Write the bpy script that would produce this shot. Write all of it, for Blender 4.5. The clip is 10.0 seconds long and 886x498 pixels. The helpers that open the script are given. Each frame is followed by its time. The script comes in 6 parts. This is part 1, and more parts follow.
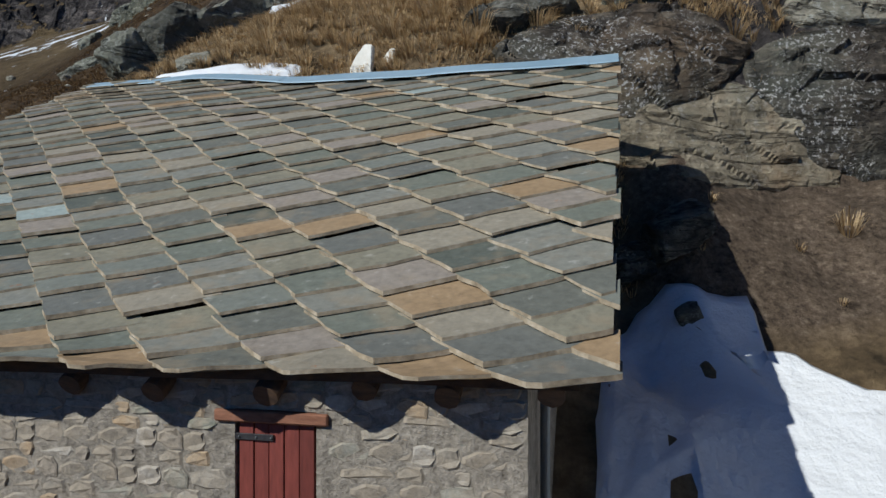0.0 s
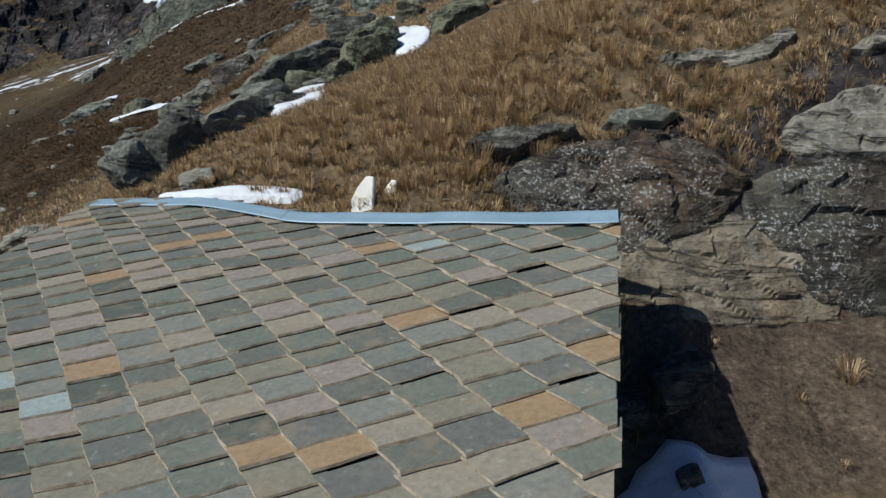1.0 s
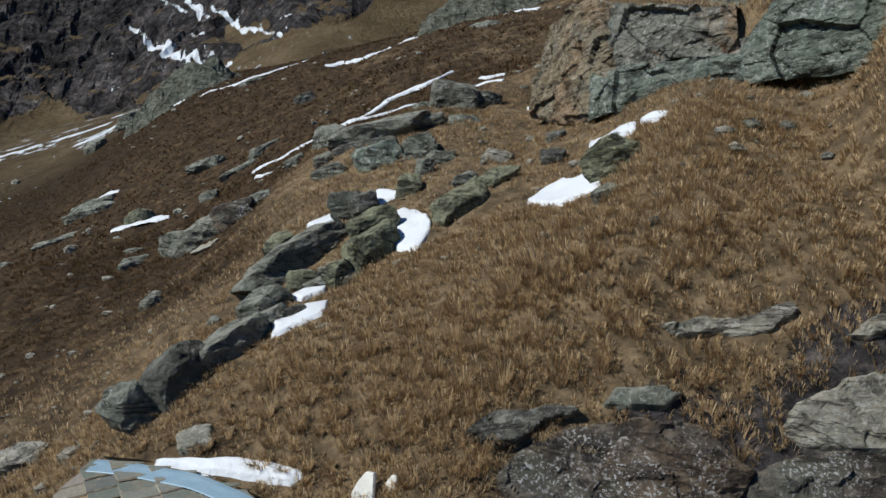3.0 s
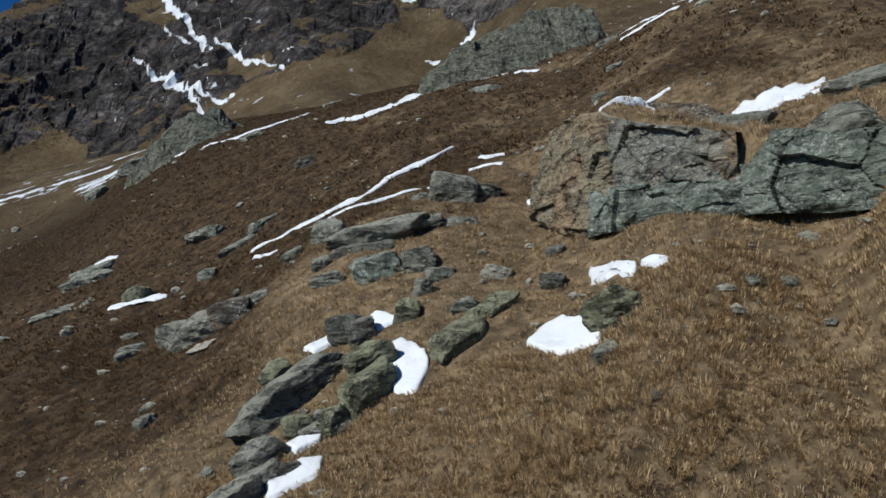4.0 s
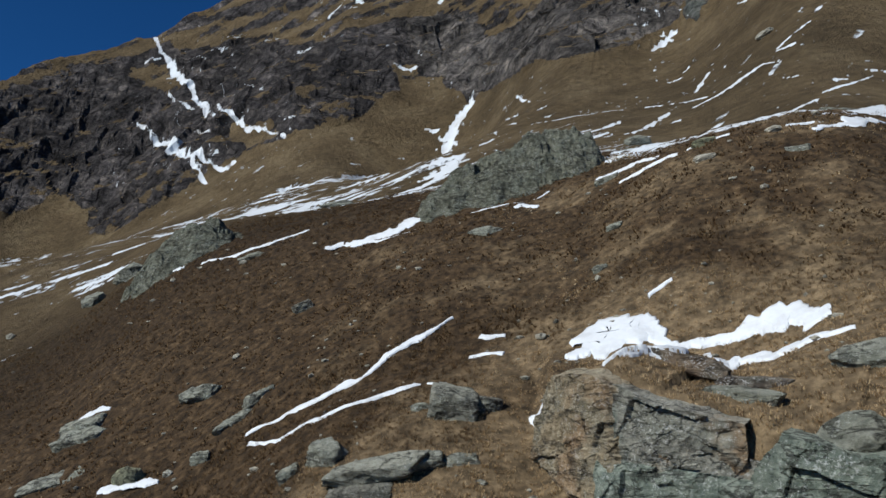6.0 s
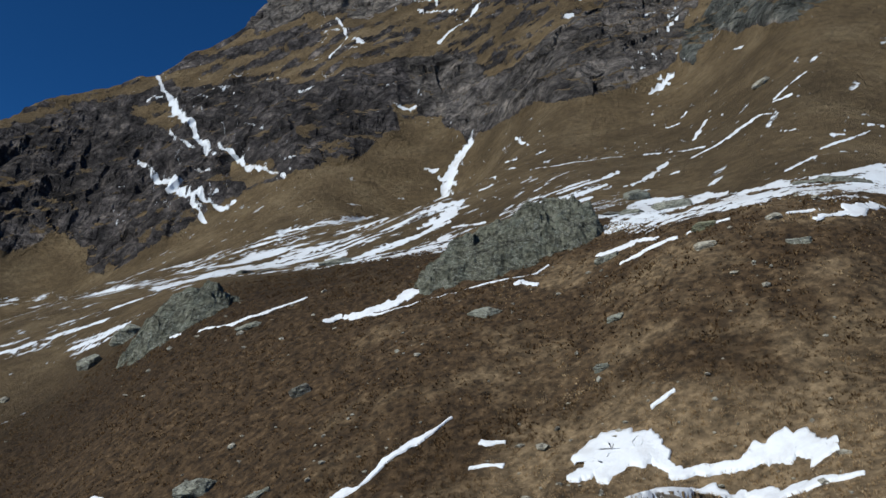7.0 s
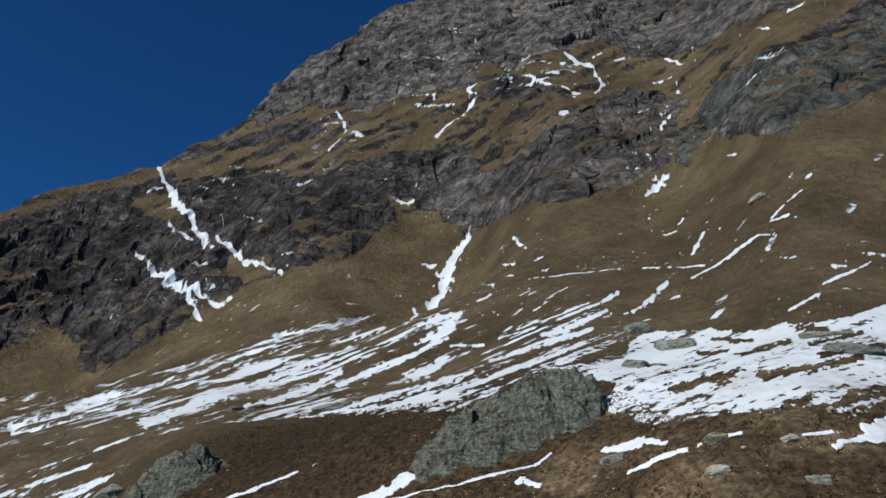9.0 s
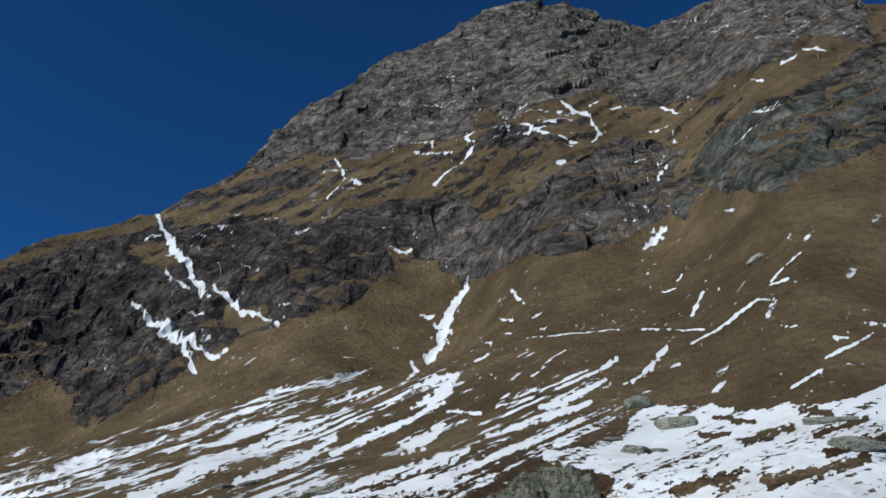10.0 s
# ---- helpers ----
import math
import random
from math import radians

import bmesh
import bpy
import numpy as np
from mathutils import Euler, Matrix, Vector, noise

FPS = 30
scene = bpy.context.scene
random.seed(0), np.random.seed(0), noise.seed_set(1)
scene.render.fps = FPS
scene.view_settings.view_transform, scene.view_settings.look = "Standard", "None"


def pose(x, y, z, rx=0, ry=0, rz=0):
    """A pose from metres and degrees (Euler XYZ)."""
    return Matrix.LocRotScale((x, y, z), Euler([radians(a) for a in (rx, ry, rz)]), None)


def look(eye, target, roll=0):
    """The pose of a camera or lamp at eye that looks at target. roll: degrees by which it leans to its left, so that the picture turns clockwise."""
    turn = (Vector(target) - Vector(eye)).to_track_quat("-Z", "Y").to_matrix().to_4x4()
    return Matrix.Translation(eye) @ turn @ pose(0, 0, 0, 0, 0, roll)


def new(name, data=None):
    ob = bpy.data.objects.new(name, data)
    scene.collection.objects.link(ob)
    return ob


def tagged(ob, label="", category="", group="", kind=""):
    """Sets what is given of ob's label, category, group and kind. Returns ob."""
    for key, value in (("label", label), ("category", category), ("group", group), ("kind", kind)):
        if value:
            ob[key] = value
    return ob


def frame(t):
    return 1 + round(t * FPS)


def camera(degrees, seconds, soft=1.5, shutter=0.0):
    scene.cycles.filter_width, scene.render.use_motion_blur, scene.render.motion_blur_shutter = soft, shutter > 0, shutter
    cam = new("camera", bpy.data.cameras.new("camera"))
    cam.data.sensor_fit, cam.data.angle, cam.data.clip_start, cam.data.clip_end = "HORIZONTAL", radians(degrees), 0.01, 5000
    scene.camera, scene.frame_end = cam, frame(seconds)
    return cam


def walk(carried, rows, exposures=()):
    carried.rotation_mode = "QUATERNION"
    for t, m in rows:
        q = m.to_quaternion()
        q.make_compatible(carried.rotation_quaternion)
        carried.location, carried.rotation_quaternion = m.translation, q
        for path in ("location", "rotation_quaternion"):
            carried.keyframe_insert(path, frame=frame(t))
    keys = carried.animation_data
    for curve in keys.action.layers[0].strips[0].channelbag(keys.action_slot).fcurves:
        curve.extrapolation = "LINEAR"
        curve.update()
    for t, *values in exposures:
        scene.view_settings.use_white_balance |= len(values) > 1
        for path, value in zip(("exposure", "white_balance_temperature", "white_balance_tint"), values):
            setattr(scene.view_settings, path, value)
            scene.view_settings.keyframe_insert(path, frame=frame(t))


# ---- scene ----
# t, eye x, y, z, yaw, pitch, roll
cam = camera(64.0, 10.0)
PATH = [
    (0.0, 0.000, 0.000, 3.600, 0.000, 0.000, 0.000),
    (0.5, -0.009, -0.011, 4.529, -0.039, 0.752, 0.007),
    (1.0, -0.017, -0.065, 5.484, -0.002, 1.494, -0.020),
    (1.5, -0.055, -0.118, 6.511, -0.064, 2.289, -0.029),
    (2.0, -0.084, -0.151, 7.470, -0.095, 3.015, -0.054),
    (2.5, -0.080, -0.184, 8.494, -0.103, 3.696, -0.074),
    (4.0, 0.007, -0.245, 12.990, -0.026, 6.404, -0.181),
    (4.5, 0.034, -0.305, 14.710, -0.022, 7.420, -0.182),
    (5.0, 0.015, -0.405, 16.612, -0.061, 8.431, -0.182),
    (5.5, -0.013, -0.558, 18.487, -0.086, 9.385, -0.178),
    (6.0, -0.038, -0.703, 20.401, -0.082, 10.429, -0.175),
    (7.5, -0.022, -1.274, 26.744, -0.153, 14.252, -0.133),
    (8.0, -0.046, -1.398, 29.229, -0.178, 15.727, -0.093),
    (8.5, -0.040, -1.486, 31.928, -0.220, 17.267, -0.031),
    (9.0, 0.059, -1.615, 34.638, -0.232, 18.848, 0.050),
    (9.5, 0.370, -1.867, 37.418, -0.241, 20.408, 0.094),
    (10.0, 0.731, -2.103, 40.259, -0.246, 21.966, 0.160),
]
walk(cam, [(t, pose(x, y, z, 90 + p, r, w)) for t, x, y, z, w, p, r in PATH])

# ---- world and light ----
SUN_EL, SUN_AZ = 36.0, 232.0          # degrees; azimuth clockwise from +y
world = bpy.data.worlds.new("world")
scene.world = world
world.use_nodes = True
wn, wl = world.node_tree.nodes, world.node_tree.links
sky = wn.new("ShaderNodeTexSky")
sky.sky_type, sky.sun_disc = "NISHITA", False
sky.sun_elevation, sky.sun_rotation = radians(SUN_EL), radians(SUN_AZ)
sky.altitude, sky.air_density, sky.dust_density, sky.ozone_density = 2300, 0.6, 0.05, 3.0
tone = wn.new("ShaderNodeMix")          # thin dry air: a deep blue sky
tone.data_type, tone.blend_type = "RGBA", "MULTIPLY"
tone.inputs[0].default_value = 1.0
tone.inputs[7].default_value = (0.27, 0.98, 1.56, 1)
wl.new(sky.outputs["Color"], tone.inputs[6])
wl.new(tone.outputs[2], wn["Background"].inputs["Color"])
wn["Background"].inputs["Strength"].default_value = 0.058
sun = new("sun", bpy.data.lights.new("sun", "SUN"))
sun.data.energy, sun.data.angle, sun.data.color = 4.5, radians(0.53), (0.985, 0.98, 0.925)
az, el = radians(SUN_AZ), radians(SUN_EL)
sun.matrix_world = look((0, 0, 200), Vector((0, 0, 200)) - Vector((math.sin(az) * math.cos(el), math.cos(az) * math.cos(el), math.sin(el))))
scene.view_settings.exposure = 0.0

# ---- materials ----
class Nodes:
    """Short hand for building a node material."""

    def __init__(self, name):
        self.mat = bpy.data.materials.new(name)
        self.mat.use_nodes = True
        self.t = self.mat.node_tree
        self.bsdf = self.t.nodes["Principled BSDF"]
        self.geo = self.t.nodes.new("ShaderNodeNewGeometry")
        self.pos = self.geo.outputs["Position"]

    def put(self, socket, value):
        if isinstance(value, bpy.types.NodeSocket):
            self.t.links.new(value, socket)
        elif isinstance(value, tuple) and len(value) == 3 and socket.type == "RGBA":
            socket.default_value = (*value, 1)
        elif socket.type == "RGBA":
            socket.default_value = (value, value, value, 1)
        else:
            socket.default_value = value

    def scaled(self, v, s):
        n = self.t.nodes.new("ShaderNodeVectorMath")
        n.operation = "MULTIPLY"
        self.put(n.inputs[0], v)
        n.inputs[1].default_value = s
        return n.outputs[0]

    def turned(self, v, r, s):
        n = self.t.nodes.new("ShaderNodeMapping")
        self.put(n.inputs["Vector"], v)
        n.inputs["Rotation"].default_value = [radians(a) for a in r]
        n.inputs["Scale"].default_value = s
        return n.outputs[0]

    def noise(self, scale, detail=5.0, rough=0.55, v=None, warp=0.0):
        n = self.t.nodes.new("ShaderNodeTexNoise")
        self.put(n.inputs["Vector"], self.pos if v is None else v)
        n.inputs["Scale"].default_value, n.inputs["Detail"].default_value = scale, detail
        n.inputs["Roughness"].default_value, n.inputs["Distortion"].default_value = rough, warp
        return n.outputs["Fac"]

    def cells(self, scale, feature="F1", v=None):
        n = self.t.nodes.new("ShaderNodeTexVoronoi")
        n.feature = feature
        self.put(n.inputs["Vector"], self.pos if v is None else v)
        n.inputs["Scale"].default_value = scale
        return n.outputs["Distance"]

    def ramp(self, fac, stops):
        n = self.t.nodes.new("ShaderNodeValToRGB")
        e = n.color_ramp.elements
        while len(e) < len(stops):
            e.new(0.5)
        for k, (p, c) in zip(e, stops):
            k.position = p
            k.color = (*c, 1) if isinstance(c, tuple) else (c, c, c, 1)
        self.put(n.inputs["Fac"], fac)
        return n.outputs["Color"]

    def mix(self, fac, a, b, mode="MIX"):
        n = self.t.nodes.new("ShaderNodeMix")
        n.data_type, n.blend_type = "RGBA", mode
        self.put(n.inputs[0], fac), self.put(n.inputs[6], a), self.put(n.inputs[7], b)
        return n.outputs[2]

    def math(self, op, a, b=0.0):
        n = self.t.nodes.new("ShaderNodeMath")
        n.operation = op
        self.put(n.inputs[0], a), self.put(n.inputs[1], b)
        return n.outputs[0]

    def step(self, x, a, b):
        n = self.t.nodes.new("ShaderNodeMapRange")
        n.interpolation_type = "SMOOTHSTEP"
        self.put(n.inputs[0], x)
        n.inputs[1].default_value, n.inputs[2].default_value = a, b
        return n.outputs[0]

    def attr(self, name):
        n = self.t.nodes.new("ShaderNodeAttribute")
        n.attribute_name = name
        return n.outputs["Fac"]

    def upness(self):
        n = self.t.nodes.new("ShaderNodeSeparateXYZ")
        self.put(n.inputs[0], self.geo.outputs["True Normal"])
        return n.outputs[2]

    def warped(self, scale, amount):
        """The position, pushed about by noise."""
        w = self.t.nodes.new("ShaderNodeTexNoise")
        self.put(w.inputs["Vector"], self.pos)
        w.inputs["Scale"].default_value, w.inputs["Detail"].default_value = scale, 6
        m = self.t.nodes.new("ShaderNodeVectorMath")
        m.operation = "MULTIPLY_ADD"
        self.put(m.inputs[0], w.outputs["Color"])
        m.inputs[1].default_value = (amount, amount, amount)
        self.put(m.inputs[2], self.pos)
        return m.outputs[0]

    def rnd(self, island=False):
        if island:
            return self.geo.outputs["Random Per Island"]
        return self.t.nodes.new("ShaderNodeObjectInfo").outputs["Random"]

    def bump(self, height, dist, strength=1.0, after=None):
        n = self.t.nodes.new("ShaderNodeBump")
        n.inputs["Strength"].default_value, n.inputs["Distance"].default_value = strength, dist
        self.put(n.inputs["Height"], height)
        if after is not None:
            self.put(n.inputs["Normal"], after)
        return n.outputs[0]

    def done(self, colour, rough=0.9, normal=None, metal=0.0, spec=0.3):
        self.put(self.bsdf.inputs["Base Color"], colour), self.put(self.bsdf.inputs["Roughness"], rough)
        self.put(self.bsdf.inputs["Metallic"], metal), self.put(self.bsdf.inputs["Specular IOR Level"], spec)
        if normal is not None:
            self.put(self.bsdf.inputs["Normal"], normal)
        return self.mat


def ground_material():
    n = Nodes("hillside")
    far = n.attr("far")
    # dry grass: straw, umber and rusty heath in patches
    a = n.mix(far, n.noise(1.6, 7, 0.7), n.noise(0.16, 8, 0.7))
    b = n.mix(far, n.noise(0.16, 5, 0.6), n.noise(0.02, 6, 0.6))
    straw = n.ramp(a, [(0.30, (.040, .030, .018)), (0.47, (.135, .097, .056)), (0.63, (.265, .193, .112)), (0.82, (.42, .325, .205))])
    heath = n.ramp(a, [(0.30, (.009, .0060, .0037)), (0.45, (.035, .0225, .0120)), (0.58, (.077, .0490, .0252)), (0.76, (.190, .130, .074))])
    turf = n.mix(n.step(n.math("ADD", n.attr("heath"), n.math("MULTIPLY", n.math("SUBTRACT", b, 0.5), 1.6)), 0.25, 0.75), straw, heath)
    farturf = n.ramp(n.noise(0.05, 9, 0.66), [(0.3, (.087, .0625, .033)), (0.5, (.150, .108, .058)), (0.7, (.222, .167, .096))])
    farturf = n.mix(0.85, farturf, n.ramp(n.noise(0.018, 9, 0.68, n.turned(n.pos, (0, 0, -35), (1, 0.35, 1))), [(0.32, 0.62), (0.5, 1.0), (0.68, 1.22)]), "MULTIPLY")
    farturf = n.mix(0.8, farturf, n.ramp(n.noise(0.45, 9, 0.78), [(0.34, 0.55), (0.5, 1.0), (0.66, 1.35)]), "MULTIPLY")
    turf = n.mix(n.attr("high"), turf, farturf)
    earth = n.ramp(n.noise(9.0, 9, 0.8), [(0.34, (.030, .022, .016)), (0.47, (.105, .078, .056)), (0.58, (.17, .130, .095)), (0.72, (.34, .285, .22))])
    earth = n.mix(0.8, earth, n.ramp(n.noise(1.3, 6, 0.65), [(0.35, 0.6), (0.5, 0.95), (0.65, 1.3)]), "MULTIPLY")
    turf = n.mix(n.attr("earth"), turf, earth)
    # rock: dark, weathered, with slanting beds
    beds = n.turned(n.pos, (18, 30, 0), (0.55, 0.55, 1.3))
    r1 = n.mix(far, n.noise(2.2, 9, 0.7), n.noise(0.12, 12, 0.74))
    r2 = n.noise(0.06, 9, 0.70, beds, 0.2)
    rock = n.ramp(r1, [(0.34, (.012, .0112, .0116)), (0.46, (.052, .047, .047)), (0.56, (.106, .095, .092)), (0.72, (.33, .285, .245))])
    rock2 = n.ramp(r1, [(0.34, (.030, .035, .032)), (0.47, (.10, .112, .10)), (0.6, (.20, .21, .185)), (0.75, (.36, .36, .31))])
    rock = n.mix(n.attr("pale"), rock, n.ramp(r1, [(0.34, (.029, .0265, .025)), (0.46, (.112, .102, .094)), (0.56, (.210, .190, .170)), (0.72, (.47, .41, .34))]))
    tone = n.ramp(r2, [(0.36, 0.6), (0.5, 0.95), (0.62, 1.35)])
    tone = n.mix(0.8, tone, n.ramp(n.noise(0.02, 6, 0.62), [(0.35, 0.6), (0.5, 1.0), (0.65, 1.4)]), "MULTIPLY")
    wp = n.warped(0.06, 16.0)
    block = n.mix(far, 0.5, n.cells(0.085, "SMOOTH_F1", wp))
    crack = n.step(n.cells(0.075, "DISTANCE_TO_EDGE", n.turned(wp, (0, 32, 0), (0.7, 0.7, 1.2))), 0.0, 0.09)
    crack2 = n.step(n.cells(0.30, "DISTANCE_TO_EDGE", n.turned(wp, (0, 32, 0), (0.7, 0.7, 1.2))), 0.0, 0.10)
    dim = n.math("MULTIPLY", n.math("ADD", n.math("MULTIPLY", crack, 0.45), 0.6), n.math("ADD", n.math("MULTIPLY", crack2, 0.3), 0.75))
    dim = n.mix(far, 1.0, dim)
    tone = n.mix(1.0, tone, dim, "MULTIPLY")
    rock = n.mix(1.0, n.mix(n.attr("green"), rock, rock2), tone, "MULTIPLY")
    flat = n.math("MULTIPLY", n.math("SUBTRACT", 0.60, n.upness()), n.math("MULTIPLY", far, n.math("MULTIPLY", n.step(n.attr("rock"), 0.08, 0.3), 1.9)))
    rfac = n.step(n.math("ADD", n.math("ADD", n.attr("rock"), flat), n.math("MULTIPLY", n.math("SUBTRACT", n.mix(far, n.noise(0.9, 6, 0.7), n.noise(0.05, 11, 0.74)), 0.5), 1.5)), 0.44, 0.54)
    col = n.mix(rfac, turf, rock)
    # snow, with ragged edges and a little dirt
    s = n.math("ADD", n.attr("snow"), n.math("MULTIPLY", n.math("SUBTRACT", n.mix(far, n.noise(0.9, 8, 0.7), n.mix(0.5, n.noise(0.55, 10, 0.78, n.turned(n.pos, (0, 0, -35), (0.3, 1.1, 1.1))), n.noise(0.2, 11, 0.78))), 0.5), 2.1))
    sfac = n.step(s, 0.47, 0.54)
    white = n.ramp(n.noise(0.06, 8, 0.7), [(0.28, (.42, .40, .37)), (0.42, (.58, .61, .64)), (0.6, (.64, .69, .735))])
    col = n.mix(sfac, col, white)
    rough_h = n.mix(far, n.noise(2.6, 10, 0.75), n.noise(0.10, 13, 0.76))
    turf_h = n.mix(far, n.noise(2.2, 9, 0.78), n.noise(0.35, 8, 0.75))
    rough_h = n.math("ADD", rough_h, n.math("MULTIPLY", far, n.math("ADD", n.math("MULTIPLY", crack, 0.18), n.math("MULTIPLY", crack2, 0.10))))
    h = n.mix(rfac, n.math("MULTIPLY", turf_h, 0.5), rough_h)
    h = n.mix(sfac, h, 0.4)
    b1 = n.t.nodes.new("ShaderNodeBump")
    b1.inputs["Strength"].default_value = 0.9
    n.put(b1.inputs["Distance"], n.math("ADD", n.math("MULTIPLY", far, 9.0), 0.35))
    n.put(b1.inputs["Height"], h)
    return n.done(col, n.mix(sfac, 0.95, 0.6), b1.outputs[0], spec=0.2)


def rock_material(name, dark, mid, light, spots=0.0, spot=(.55, .57, .54), warm=0.0, teal_share=0.75, fleck=9.0):
    n = Nodes(name)
    dark, mid, light = (tuple(c * g for c, g in zip(v, (1.36, 1.36, 1.25))) for v in (dark, mid, light))
    off = n.t.nodes.new("ShaderNodeVectorMath")
    off.operation = "ADD"
    n.put(off.inputs[0], n.pos)
    n.put(off.inputs[1], n.scaled(n.rnd(), (37, 91, 53)))
    p = off.outputs[0]
    a = n.noise(2.4, 12, 0.72, p)
    beds = n.noise(1.1, 8, 0.7, n.turned(p, (25, -20, 0), (0.4, 0.4, 3.2)), 0.4)
    c = n.ramp(a, [(0.28, dark), (0.5, mid), (0.74, light)])
    c = n.mix(0.8, c, n.ramp(beds, [(0.3, 0.45), (0.5, 0.95), (0.7, 1.3)]), "MULTIPLY")
    c = n.mix(n.math("MULTIPLY", n.step(n.noise(0.45, 5, 0.6, p), 0.48, 0.62), 0.65), c, n.mix(0.5, mid, (.15, .17, .135)))
    if warm:
        w = n.step(n.noise(0.28, 5, 0.6, p, 0.5), 0.5, 0.62)
        c = n.mix(n.math("MULTIPLY", w, warm), c, n.ramp(a, [(0.3, (.11, .07, .04)), (0.55, (.31, .21, .12)), (0.8, (.44, .35, .24))]))
        teal = n.step(n.noise(0.33, 5, 0.6, n.scaled(p, (1.3, 1.0, 0.7))), 0.53, 0.62)
        c = n.mix(n.math("MULTIPLY", teal, teal_share), c, n.ramp(a, [(0.3, (.035, .06, .052)), (0.55, (.12, .18, .155)), (0.8, (.26, .32, .28))]))
    if spots:
        g = n.math("MULTIPLY", n.step(n.noise(fleck, 5, 0.75, p), 0.53, 0.59), n.step(n.noise(0.9, 5, 0.7, p), 0.42, 0.58))
        c = n.mix(n.math("MULTIPLY", g, spots), c, spot)
    # upper faces lightened by their tilt: pale lichen, and sunlit tops put into the colour
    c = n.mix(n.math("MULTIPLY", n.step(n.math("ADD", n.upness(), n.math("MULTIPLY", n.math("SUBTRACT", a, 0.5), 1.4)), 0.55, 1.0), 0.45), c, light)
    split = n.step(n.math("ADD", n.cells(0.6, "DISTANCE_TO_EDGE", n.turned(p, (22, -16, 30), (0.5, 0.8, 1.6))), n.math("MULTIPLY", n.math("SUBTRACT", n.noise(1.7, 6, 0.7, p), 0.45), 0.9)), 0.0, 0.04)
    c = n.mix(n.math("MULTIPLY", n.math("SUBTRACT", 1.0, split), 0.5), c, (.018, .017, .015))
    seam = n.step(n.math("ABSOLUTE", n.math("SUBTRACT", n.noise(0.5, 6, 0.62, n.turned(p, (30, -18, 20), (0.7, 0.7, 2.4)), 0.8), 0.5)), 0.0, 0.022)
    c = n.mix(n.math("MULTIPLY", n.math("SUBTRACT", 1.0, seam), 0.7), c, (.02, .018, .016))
    h = n.math("ADD", n.math("MULTIPLY", a, 0.8), n.math("ADD", n.math("MULTIPLY", beds, 0.7), n.math("ADD", n.math("MULTIPLY", seam, 0.2), n.math("MULTIPLY", split, 0.3))))
    return n.done(c, 0.88, n.bump(n.noise(11, 6, 0.7, p), 0.03, 0.6, n.bump(h, 0.4, 0.9)), spec=0.25)


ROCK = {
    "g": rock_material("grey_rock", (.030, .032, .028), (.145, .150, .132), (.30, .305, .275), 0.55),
    # dark rock; on ledge undersides and some boulders its colour stands for shade
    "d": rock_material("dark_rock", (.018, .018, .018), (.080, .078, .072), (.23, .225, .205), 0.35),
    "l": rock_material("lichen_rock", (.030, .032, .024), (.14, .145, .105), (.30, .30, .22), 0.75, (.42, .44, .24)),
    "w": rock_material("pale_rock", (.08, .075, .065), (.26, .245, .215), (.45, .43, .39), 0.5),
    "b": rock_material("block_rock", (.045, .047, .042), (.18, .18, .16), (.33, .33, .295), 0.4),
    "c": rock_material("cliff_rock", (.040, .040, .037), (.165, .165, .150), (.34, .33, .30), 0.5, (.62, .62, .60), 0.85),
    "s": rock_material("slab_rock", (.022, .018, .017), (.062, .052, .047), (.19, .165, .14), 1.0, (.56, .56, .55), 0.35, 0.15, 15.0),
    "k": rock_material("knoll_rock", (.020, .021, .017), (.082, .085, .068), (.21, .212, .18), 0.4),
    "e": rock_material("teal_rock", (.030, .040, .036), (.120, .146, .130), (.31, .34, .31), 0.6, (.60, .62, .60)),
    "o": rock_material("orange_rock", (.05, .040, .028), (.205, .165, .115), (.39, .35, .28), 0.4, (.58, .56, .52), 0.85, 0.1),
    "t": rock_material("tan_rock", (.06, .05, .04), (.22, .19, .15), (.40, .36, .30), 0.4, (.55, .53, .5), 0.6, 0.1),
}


def snow_material():
    n = Nodes("snow")
    c = n.ramp(n.noise(0.7, 8, 0.65), [(0.3, (.56, .58, .60)), (0.5, (.68, .715, .75))])
    return n.done(c, 0.55, n.bump(n.noise(3.5, 7, 0.62), 0.10, 0.6), spec=0.3)


def slate_edge_material():
    n = Nodes("slate_rim")
    c = n.ramp(n.noise(6, 7, 0.7), [(0.3, (.13, .105, .075)), (0.5, (.29, .24, .17)), (0.7, (.46, .40, .31))])
    return n.done(c, 0.85, n.bump(n.noise(30, 4, 0.6), 0.006, 0.8), spec=0.2)


